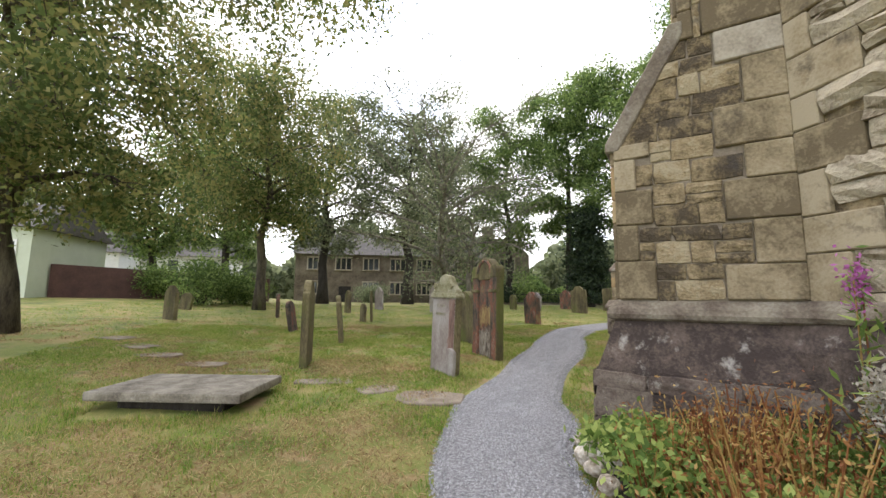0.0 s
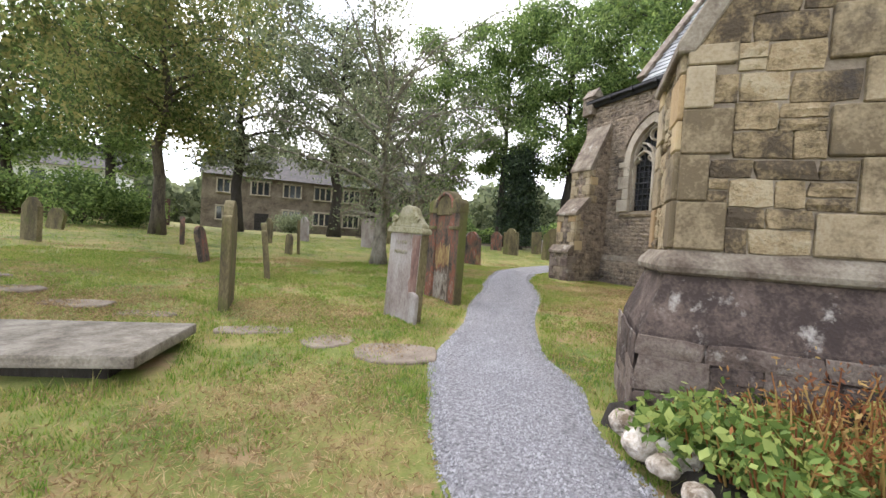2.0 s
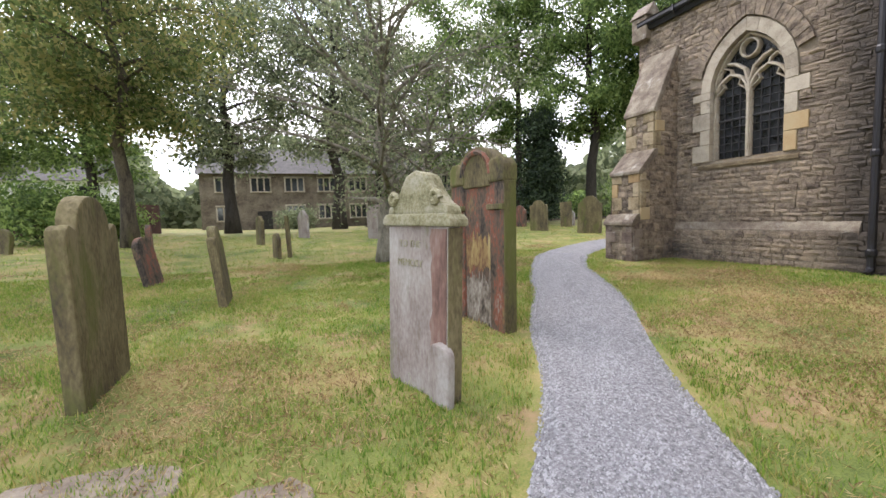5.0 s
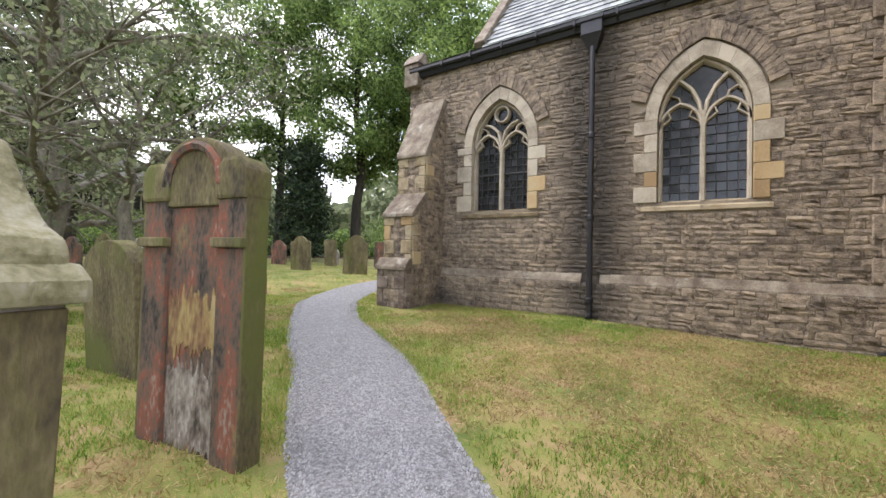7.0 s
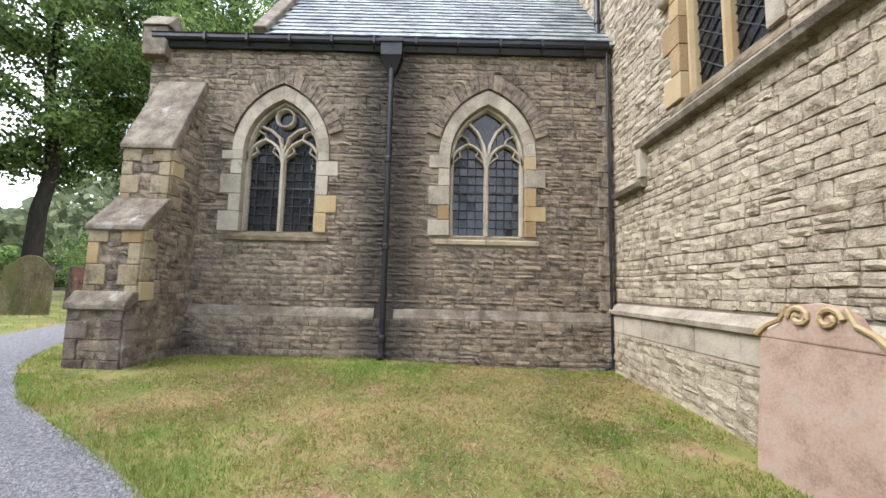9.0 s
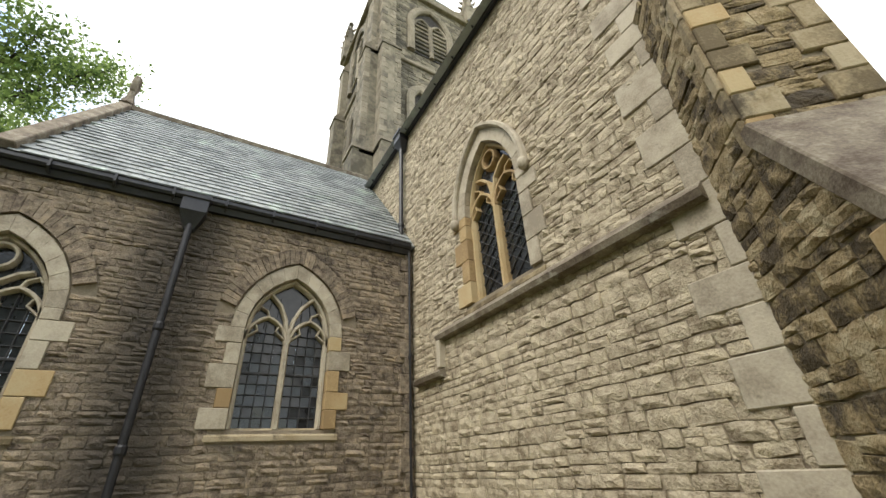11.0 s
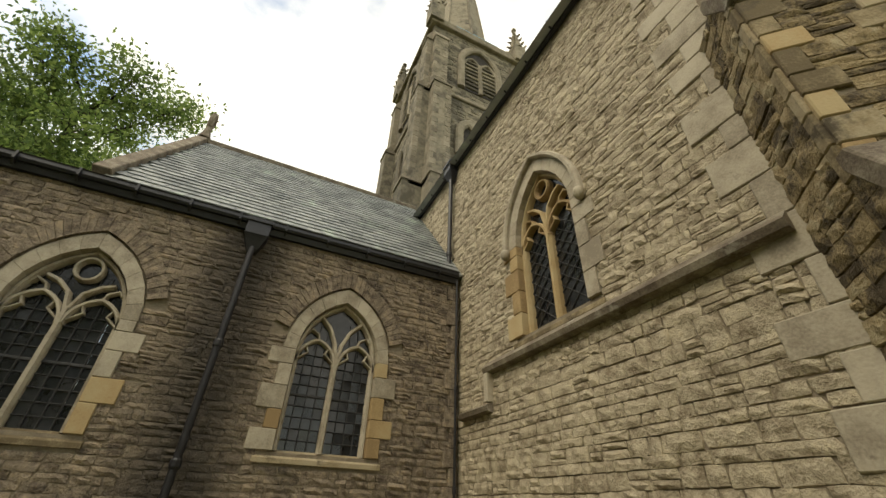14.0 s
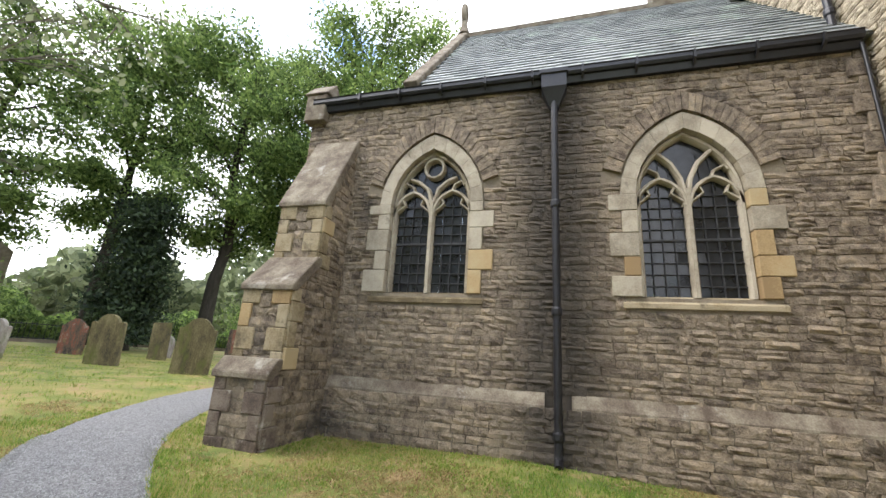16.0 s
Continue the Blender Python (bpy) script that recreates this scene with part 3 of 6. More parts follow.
        for s in (-1, 1):
            for i in range(1, 4):
                u = uc + s * (0.05 + (hw - 0.09) * i / 4)
                sweep(bm, pl, [(u, sill), (u, spring + 0.2)], 0.02, -0.24, -0.2)
            for j in range(1, 10):
                z = sill + (spring - sill) * j / 9
                w = 0.05 if j == 5 else 0.02
                sweep(bm, pl, [(uc + s * 0.04, z), (uc + s * hw, z)], w, -0.24, -0.2)
        for u in (-0.45, -0.25, 0.25, 0.45):
            sweep(bm, pl, [(uc + u, spring + 0.1), (uc + u * 0.8, spring + 0.75)], 0.015, -0.24, -0.22)
    part("glazing_bars", bm, M_LEAD, ob, "dark leaded glazing bars")
    # relieving arch of thin stones on edge, or a moulded hood
    if hood:
        o2 = arch_pts(hw + OUT + 0.05, spring, apex + OUT * 1.3 + 0.06, 12)
        bm = bmesh.new()
        hl = [(uc - a, z) for a, z in o2] + [(uc + a, z) for a, z in o2[::-1][1:]]
        sweep(bm, pl, hl, 0.11, 0.0, 0.13)
        part("hood_mould", bm, M_DRESSED, ob, "moulded stone hood over the arch")
        for s in (-1, 1):
            bm = bmesh.new()
            bmesh.ops.create_icosphere(bm, subdivisions=2, radius=0.1)
            for v in bm.verts:
                v.co *= 1 + 0.25 * noise.noise(v.co * 12)
                v.co.z *= 1.3
            bmesh.ops.translate(bm, verts=bm.verts, vec=pl.at(uc + s * (hw + OUT + 0.05), spring - 0.08, 0.08))
            part("label_stop", bm, M_DRESSED, ob, "carved stone label stop", smooth=True)
    else:
        i2, o2 = arch_pts(hw + OUT + 0.02, spring, apex + OUT * 1.3 + 0.02, 20), arch_pts(hw + OUT + 0.33, spring, apex + OUT * 1.3 + 0.4, 20)
        for s in (-1, 1):
            for i in range(4, 20):
                bm = bmesh.new()
                q = [i2[i], o2[i], o2[i + 1], i2[i + 1]]
                cx, cz = sum(a for a, _ in q) / 4, sum(b for _, b in q) / 4
                q = [(cx + (a - cx) * 0.93, cz + (b - cz) * 0.93) for a, b in q]
                add_prism(bm, [pl.at(uc + s * a, b, -0.02) for a, b in q], pl.n * rnd.uniform(0.065, 0.085))
                part("voussoir", bm, M_RUBBLE, ob)
    return ob


def relieving(wins):
    """The rubble also keeps clear of the relieving arches."""
    base = surround_block(wins)

    def f(z):
        out = base(z)
        for uc, hw, sill, spring, apex in wins:
            if spring + 0.25 < z < apex + OUT * 1.3 + 0.4:
                w = arch_half(hw + OUT + 0.33, spring, apex + OUT * 1.3 + 0.4, z)
                if w > 0:
                    out.append((uc - w, uc + w))
        return out
    return f


def wider(win):
    uc, hw, sill, spring, apex = win
    return uc, hw + 0.04, sill - 0.03, spring, apex + 0.06


bm = bmesh.new()
wall_solid(bm, W1, 0, W1_END, -0.4, W1_TOP, [wider(WIN_A), wider(WIN_B)], 0.7)
wall_west = tagged(part("wall_transept", bm, M_MORTAR), "coursed brown rubble stone church wall", "wall", kind="structure")
bm = bmesh.new()
wall_solid(bm, W2, 0, W2_END, -0.4, W2_TOP, [wider(WIN_C)], 0.8)
wall_nave = tagged(part("wall_nave", bm, M_MORTAR), "tall buff rubble stone nave wall", "wall", kind="structure")
bm = bmesh.new()
add_box(bm, (3.84, -8.5, -0.4), (4.6, 2.36, 11.1))
add_prism(bm, [(3.84, 2.36, 11.1), (3.84, -8.5, 11.1), (3.84, -3.1, 17.5)], (0.76, 0, 0))
wall_gable = tagged(part("wall_gable", bm, M_BUTT), "weathered sandstone west gable wall of the nave", "wall", kind="structure")
bm = bmesh.new()
add_box(bm, (11.16, 12.45, -0.4), (18.5, 13.14, 6.85))
wall_north = tagged(part("wall_north", bm, M_RUBBLE), "brown rubble stone end wall of the transept", "wall", kind="structure")

gothic_window("window_1", W1, WIN_A, "two-light pointed stone window with leaded panes and tracery circle", True)
gothic_window("window_2", W1, WIN_B, "two-light pointed stone window with barred leaded panes", False)
gothic_window("window_3", W2, WIN_C, "tall traceried nave window with lattice glass and hood mould", True, hood=True, lattice=True)

# plinth courses and string courses
bar(wall_west, W1, [(0.0, -0.3), (0.1, -0.3), (0.1, 1.08), (0.0, 1.26)], 0.0, 4.55, M_SLOPE, "plinth")
bar(wall_west, W1, [(0.0, -0.3), (0.1, -0.3), (0.1, 1.08), (0.0, 1.26)], 4.95, W1_END, M_SLOPE, "plinth")
bar(wall_nave, W2, [(0.0, -0.3), (0.09, -0.3), (0.09, 1.3), (0.0, 1.3)], 0.4, 7.34, M_DRESSED, "plinth")
bar(wall_nave, W2, [(0.0, 1.26), (0.16, 1.26), (0.17, 1.33), (0.0, 1.46)], 0.4, 7.34, M_DRESSED, "string_course")
bar(wall_nave, W2, [(0.0, 4.22), (0.13, 4.25), (0.16, 4.33), (0.02, 4.47), (0.0, 4.47)], 0.78, 6.1, M_SLOPE, "string_course")
bar(wall_nave, W2, [(0.0, 3.54), (0.13, 3.57), (0.16, 3.65), (0.0, 3.74)], 5.98, 7.1, M_SLOPE, "string_course")
block(wall_nave, W2, 5.97, 6.1, 3.72, 4.25, -0.02, 0.13, M_DRESSED, "string_drop")

# ashlar blocks at the foot of the nave wall
rnd = random.Random(5)
u = 0.45
while u < 7.2:
    w = min(rnd.uniform(0.5, 0.95), 7.3 - u)
    block(wall_nave, W2, u + 0.005, u + w - 0.005, 0.9, 1.25, 0.07, 0.105, M_DRESSED, "ashlar_block")
    u += w
# corner quoins beside the buttress
z, k = 1.48, 0
while z < 10.9:
    h = rnd.uniform(0.34, 0.5)
    w = (0.38 if k % 2 else 0.72) + rnd.uniform(-0.05, 0.08)
    block(wall_nave, W2, 0.5, 0.5 + w, z + 0.005, z + h - 0.005, -0.05, 0.025, M_DRESSED if rnd.random() < 0.8 else M_GOLD)
    z += h
    k += 1
# narrow quoins in the angle of the two walls
z, k = 0.2, 0
while z < 6.7:
    h = rnd.uniform(0.3, 0.42)
    block(wall_west, W1, 0.06, 0.22 + (0.12 if k % 2 else 0), z + 0.004, z + h - 0.004, -0.05, 0.05, M_RUBBLE, "quoin_stone")
    z += h
    k += 1

# ---------------------------------------------------------------- roofs, gutters
bm = bmesh.new()
add_prism(bm, [(10.98, 3.1, 6.93), (15.3, 3.1, 12.25), (19.6, 3.1, 6.93), ][:3], (0, 7.7, 0))
roof = tagged(part("roof_transept", bm, M_SLATE), "steep grey slate roof streaked with green", "roof", kind="structure")
bm = bmesh.new()
add_box(bm, (11.0, 11.06, 6.86), (18.5, 13.2, 7.0))
tagged(part("roof_low", bm, M_SLATE), "low lead-grey roof behind the gutter", "roof", kind="structure")
bm = bmesh.new()
add_prism(bm, [(4.62, 3.5, 11.05), (4.62, -3.1, 17.3), (4.62, -9.5, 11.05)], (12.5, 0, 0))
tagged(part("roof_nave", bm, M_SLATE), "steep slate nave roof", "roof", kind="structure")
# raised verge coping and finial
bm = bmesh.new()
add_prism(bm, [(11.3, 10.72, 7.2), (15.3, 10.72, 12.2), (15.3, 10.72, 12.5), (11.1, 10.72, 7.3)], (0, 0.32, 0))
coping = tagged(part("verge_coping", bevelled(bm, 0.02), M_SLOPE), "grey stone coping along the slate roof's verge", "coping", kind="structure")
fin = empty("finial", (15.3, 10.88, 12.5), "weathered stone cross finial on the roof's gable", "finial")
bm = bmesh.new()
add_tube(bm, [(15.3, 10.88, 12.35), (15.3, 10.88, 12.7), (15.3, 10.88, 13.0)], [0.22, 0.11, 0.1], 8)
part("stem", bm, M_SLOPE, fin)
bm = bmesh.new()
add_tube(bm, [(15.3 + 0.14 * math.sin(a), 10.88, 13.25 + 0.3 * math.cos(a)) for a in [i * 0.524 for i in range(13)]], 0.1, 6)
part("cross_head", bm, M_SLOPE, fin)

# slates: courses of single slates on the slope that faces the lawn
sl_d = Vector((4.32, 0, 5.32)).normalized()
sl_n = Vector((-5.32, 0, 4.32)).normalized()
V, F = [], []
SV = [(0, 0, 0.028), (0.288, 0, 0.028), (0.288, 0.3, 0), (0, 0.3, 0), (0, 0, 0), (0.288, 0, 0)]
SF = [(0, 1, 2, 3), (0, 4, 5, 1)]
slate_me = bpy.data.meshes.new("slate")
slate_me.from_pydata(SV, [], SF)
slate_me.materials.append(M_SLATE)
rnd = random.Random(9)
L = Vector((4.32, 0, 5.32)).length
row, s, single = 0, 0.0, 0
while s < L - 0.1:
    y = 10.76 - (row % 2) * 0.15
    while y > 3.2:
        # u runs south along the eaves, v up the slope
        m = Matrix((Vector((0, -1, 0)), sl_d, sl_n)).transposed().to_4x4()
        m = Matrix.Translation(Vector((10.98, y, 6.93)) + sl_d * s + sl_n * (0.012 + rnd.uniform(0, 0.006))) @ m @ Matrix.Rotation(rnd.uniform(-0.01, 0.01), 4, "Z")
        if single < 290:
            so = new("slate", slate_me)
            so.matrix_basis = m
            so.parent = roof
            single += 1
        else:
            k = len(V)
            V += [m @ Vector(v) for v in SV]
            F += [tuple(k + q for q in f) for f in SF]
        y -= 0.3
    s += 0.26
    row += 1
ob = mesh_ob("slates", V, F, M_SLATE, roof, "overlapping grey slates")
ob["kind"] = "stuff"
bm = bmesh.new()
add_tube(bm, [(15.3, 3.1, 12.28), (15.3, 11.0, 12.28)], 0.13, 6)
part("ridge", bm, M_SLOPE, roof)


def gutter(name, a, b, label):
    ob = empty(name, a, label, "gutter", kind="structure")
    a, b = Vector(a), Vector(b)
    d = (b - a).normalized()
    side = d.cross(Vector((0, 0, 1)))
    if side.dot(Vector((-1, 1, 0))) < 0:
        side = -side
    prof = [(-0.02, 0.0), (0.14, 0.0), (0.17, 0.05), (0.17, 0.12), (0.19, 0.14), (-0.02, 0.14)]
    bm = bmesh.new()
    add_prism(bm, [a + side * p + Vector((0, 0, q)) for p, q in prof], b - a)
    part("gutter_trough", bm, M_IRON, ob)
    bm = bmesh.new()
    add_prism(bm, [a + side * p + Vector((0, 0, q)) for p, q in ((-0.03, -0.12), (0.05, -0.12), (0.09, -0.003), (-0.03, -0.003))], b - a)
    part("fascia_moulding", bm, M_IRON, ob)
    n = int((b - a).length / 0.9)
    for i in range(n):
        p = a + d * (0.5 + i * 0.9)
        bm = bmesh.new()
        add_prism(bm, [p + side * q + Vector((0, 0, z)) for q, z in ((0.1, -0.1), (0.2, -0.01), (0.2, 0.15), (0.1, -0.01))], d * 0.04)
        part("bracket", bm, M_IRON, ob)
    return ob


gutter("gutter_transept", (11.1, 3.3, 6.86), (11.1, 13.05, 6.86), "black cast-iron gutter along the wall head")
gutter("gutter_nave", (17.0, 3.24, 11.1), (4.5, 3.24, 11.1), "black cast-iron gutter under the nave eaves")


def downpipe(at, out, top, hopper, label, r=0.062):
    x, y = at
    o = Vector((*out, 0))
    ob = empty("downpipe", (x, y, gz(x, y)), label, "downpipe")
    p = Vector((x, y, 0)) + o * 0.14
    bm = bmesh.new()
    add_tube(bm, [p + Vector((0, 0, z)) for z in (gz(x, y) + 0.12, top)], r, 10)
    part("pipe", bm, M_IRON, ob, smooth=False)
    for z in [gz(x, y) + 0.35 + i * 1.83 for i in range(int(top / 1.83))]:
        bm = bmesh.new()
        add_tube(bm, [p + Vector((0, 0, z + q)) for q in (0, 0.03, 0.11, 0.14)], [r * 1.15, r * 1.35, r * 1.35, r * 1.15], 10)
        part("collar", bm, M_IRON, ob)
    bm = bmesh.new()
    add_tube(bm, [p + Vector((0, 0, gz(x, y) + 0.14)), p + o * 0.03 + Vector((0, 0, gz(x, y) + 0.08)), p + o * 0.16 + Vector((0, 0, gz(x, y) + 0.02))], r * 1.05, 8)
    part("shoe", bm, M_IRON, ob)
    if hopper:
        sd = o.cross(Vector((0, 0, 1)))
        bm = bmesh.new()
        lo, hi = 0.09, 0.27
        rings = []
        for z, w, d in ((top - 0.1, 0.08, 0.12), (top + 0.18, 0.2, 0.24), (top + 0.24, 0.22, 0.27), (top + 0.5, 0.22, 0.27), (top + 0.52, 0.25, 0.3), (top + 0.6, 0.25, 0.3)):
            c = Vector((x, y, z))
            rings.append([bm.verts.new(c + sd * a * w + o * b) for a, b in ((-1, 0.03), (1, 0.03), (1, 0.03 + d), (-1, 0.03 + d))])
        for a, b in zip(rings, rings[1:]):
            for k in range(4):
                bm.faces.new((a[k], a[(k + 1) % 4], b[(k + 1) % 4], b[k]))
        bm.faces.new(rings[0][::-1]), bm.faces.new(rings[-1])
        part("hopper_head", bm, M_IRON, ob, "boxy cast-iron hopper head")
    return ob


downpipe((11.14, 7.93), (-1, 0), 6.32, True, "black cast-iron downpipe with hopper on the stone wall")
downpipe((11.02, 3.18), (0, 1), 6.8, False, "thin dark downpipe in the wall's inner corner", 0.028)
downpipe((11.5, 3.18), (0, 1), 10.6, True, "black downpipe with hopper high on the nave wall")

# ---------------------------------------------------------------- buttresses
QUOIN = M_QUOIN


def buttress(name, o, out, width, stages, label, mats, seed, near=None, drip=0.05, root=False, foot=None):
    """A stepped buttress. o: middle of its root; out: its way outwards; stages: (reach, z0, z1 of the upright, z2 and reach at the top of its slope)."""
    o, out = Vector((*o, 0)), Vector((*out, 0)).normalized()
    side = out.cross(Vector((0, 0, 1)))
    ob = empty(name, o, label, "buttress", kind="structure")
    for i, (reach, z0, z1, z2, back) in enumerate(stages):
        w = width / 2
        quoin = foot if foot and i == 0 else QUOIN
        bm = bmesh.new()
        pts = [o - side * w + out * a + Vector((0, 0, z)) for a, z in ((-0.6, z0), (reach, z0), (reach, z1), (back, z2), (-0.6, z2))]
        add_prism(bm, pts, side * width)
        part("core", bm, M_MORTAR, ob)
        # the sloping slab with a projecting drip
        bm = bmesh.new()
        t = 0.12
        add_prism(bm, [o - side * (w + drip) + out * a + Vector((0, 0, z)) for a, z in ((reach + drip + 0.03, z1 - 0.06), (reach + drip + 0.03, z1 + 0.03), (back + 0.02, z2 + t), (back - 0.1, z2 + t), (back - 0.1, z2 - 0.02), (reach - 0.05, z1 - 0.06))], side * (width + 2 * drip))
        part("weathering", bevelled(bm, 0.015), M_SLOPE, ob, "sloping stone weathering slab")
        faces = [(Plane((o + out * reach - side * w).xy, side.xy), width, out, 0.0), (Plane((o - side * w).xy, out.xy), reach, -side, 1), (Plane((o + side * w + out * reach).xy, (-out).xy), reach, side, 2)]
        for j, (pl, ln, n, kind) in enumerate(faces):
            pl.n = n
            rnd = random.Random(seed * 31 + i * 7 + j)
            # corner quoins, then rubble between them
            edges = []
            z, k = z0 + 0.01, 0
            while z < z1 - 0.05:
                h = min(rnd.uniform(0.24, 0.4), z1 - z)
                q = 0.34 if (k + j) % 2 else 0.2
                q = min(q, ln * 0.4)
                if kind in (0.0, 2):
                    block(ob, pl, 0.0, q, z + 0.004, z + h - 0.004, -0.04, 0.04, M_GOLD if quoin is QUOIN and rnd.random() < 0.2 else quoin)
                if kind in (0.0, 1):
                    block(ob, pl, ln - q, ln, z + 0.004, z + h - 0.004, -0.04, 0.04, M_GOLD if quoin is QUOIN and rnd.random() < 0.2 else quoin)
                edges.append((z, z + h, q))
                z += h
                k += 1

            # large pale blocks where a diagonal buttress grows out of the wall
            roots = []
            if root and kind == 1:
                z, k = z0 + 0.01, 0
                while z < z2 - 0.1:
                    h = min(rnd.uniform(0.3, 0.46), z2 - z)
                    q = (0.3 if k % 2 else 0.56) + rnd.uniform(-0.06, 0.06)
                    block(ob, pl, -0.49, -0.49 + q, z + 0.005, z + h - 0.005, -0.05, 0.045, M_DRESSED if rnd.random() < 0.2 else QUOIN)
                    roots.append((z, z + h, q))
                    z, k = z + h, k + 1

            def blocked(zc, edges=edges, kind=kind, ln=ln, roots=roots):
                q = 0.2
                for a, b, w2 in edges:
                    if a <= zc < b:
                        q = w2
                out2 = [(-1, -0.48 + w2) for a, b, w2 in roots if a <= zc < b]
                if kind in (0.0, 2) and zc < z1:
                    out2.append((-1, q))
                if kind in (0.0, 1) and zc < z1:
                    out2.append((ln - q, ln + 1))
                if zc >= z1 and kind:
                    r = reach + (back - reach) * (zc - z1) / max(0.01, z2 - z1)
                    out2.append((r, 99) if kind == 1 else (-1, ln - r))
                return out2
            lay_stones(pl, (-0.55 if kind == 1 else 0), (ln + 0.55 if kind == 2 else ln), z0, z1 if kind == 0.0 else z2 - 0.05, blocked, mats, ob, hc=(0.13, 0.24), wc=(0.18, 0.42), depth=(0.022, 0.042), base=-0.002, seed=seed * 13 + i * 3 + j, near=near if near and kind == 1 else None, limit=120)
    return ob


W1B = [(1.62, -0.3, 1.28, 1.4, 1.5), (1.38, 1.35, 2.62, 3.12, 0.86), (0.84, 3.05, 4.25, 5.85, 0.05)]
buttress("buttress_transept", (11.14, 12.38), (-1, 0), 0.9, W1B, "stepped stone buttress with sloping weatherings on a dark plinth", M_RUBBLE, 3, foot=M_PLINTH)
NB = [(0.97, 1.5, 3.12, 4.2, 0.37), (0.31, 4.1, 6.6, 7.1, 0.03)]
NBO = (3.8, 3.18)
DIAG = Vector((-1, 1)).normalized()
near_b = buttress("buttress_corner", NBO, DIAG, 1.0, NB, "massive diagonal sandstone buttress at the nave corner", M_BUTT, 4, near=lambda u, z: z < 4.3, root=True)
# its plinth: chamfered, dark and stained, with a roll moulding above
o3 = Vector((*NBO, 0))
d3 = Vector((*DIAG, 0))
s3 = d3.cross(Vector((0, 0, 1)))


def ring_solid(levels, mat, name, label):
    bm = bmesh.new()
    rings = []
    for z, grow in levels:
        r, w = 0.98 + grow, 0.5 + grow
        rings.append([bm.verts.new(o3 + d3 * a + s3 * b + Vector((0, 0, z))) for a, b in ((-0.6, -w), (r, -w), (r, w), (-0.6, w))])
    for a, b in zip(rings, rings[1:]):
        for k in range(4):
            bm.faces.new((a[k], a[(k + 1) % 4], b[(k + 1) % 4], b[k]))
    bm.faces.new(rings[0][::-1]), bm.faces.new(rings[-1])
    return part(name, bm, mat, near_b, label)


ring_solid([(-0.3, 0.22), (0.84, 0.2), (1.27, 0.05), (1.32, 0.04)], M_PLINTH, "plinth", "dark stained chamfered plinth")
ring_solid([(1.31, 0.07), (1.33, 0.1), (1.37, 0.11), (1.42, 0.09), (1.5, 0.02)], M_SLOPE, "roll_moulding", "weathered roll moulding over the plinth")
PW = Plane((o3 + d3 * 1.2 - s3 * 0.71).xy, s3.xy)
PW.n = d3
PS = Plane((o3 - s3 * 0.71).xy, d3.xy)
PS.n = -s3
lay_stones(PS, -0.7, 1.215, -0.05, 0.82, lambda z: [], M_PLINTH, near_b, hc=(0.16, 0.3), wc=(0.3, 0.6), depth=(0.01, 0.02), base=0.016, seed=77)
lay_stones(PW, -0.01, 1.43, -0.05, 0.82, lambda z: [], M_PLINTH, near_b, hc=(0.16, 0.3), wc=(0.25, 0.5), depth=(0.01, 0.02), base=0.016, seed=78)

# west wall of the nave beside the buttress, with its own plinth
WG = Plane((3.8, -8.0), (0, 1))
WG.n = Vector((-1, 0, 0))
bar(wall_gable, WG, [(-0.05, -0.3), (0.2, -0.3), (0.2, 1.1), (0.03, 1.4), (-0.05, 1.4)], 0, 10.9, M_PLINTH, "plinth")
bar(wall_gable, WG, [(0.0, 1.33), (0.1, 1.33), (0.13, 1.37), (0.11, 1.43), (0.03, 1.51), (0.0, 1.51)], 0, 10.75, M_SLOPE, "roll_moulding")
quoins = []
rnd = random.Random(23)
z, k = 1.45, 0
while z < 8.0:
    h, q = rnd.uniform(0.3, 0.46), (0.5 if k % 2 else 0.24) + rnd.uniform(-0.05, 0.08)
    block(wall_gable, WG, 10.47 - q, 10.47, z + 0.005, z + h - 0.005, -0.05, 0.03, M_DRESSED if rnd.random() < 0.15 else M_QUOIN)
    quoins.append((z, z + h, q))
    z, k = z + h, k + 1
lay_stones(WG, 5.5, 10.45, 1.45, 8.0, lambda z: [(10.47 - q, 11) for a, b, q in quoins if a <= z < b], M_RUBBLE2, wall_gable, hc=(0.1, 0.24), wc=(0.2, 0.55), depth=(0.06, 0.12), base=-0.05, seed=21)

# kneeler and coping at the head of the gable
bm = bmesh.new()
add_prism(bm, [(3.7, 3.7, 10.75), (3.7, 3.7, 11.3), (3.7, -3.1, 17.75), (3.7, -3.1, 17.3), (3.7, 3.1, 10.75)], (0.95, 0, 0))
tagged(part("gable_coping", bevelled(bm, 0.03), M_SLOPE), "stone coping and kneeler of the nave gable", "coping", kind="structure")
bm = bmesh.new()
add_box(bm, (10.95, 12.75, 6.5), (11.5, 13.25, 7.15))
add_prism(bm, [(10.9, 12.7, 7.15), (11.55, 12.7, 7.15), (11.22, 12.7, 7.55)], (0, 0.6, 0))
tagged(part("kneeler_stone", bevelled(bm, 0.02), M_SLOPE), "carved kneeler stone at the end of the gutter", "kneeler", kind="structure")

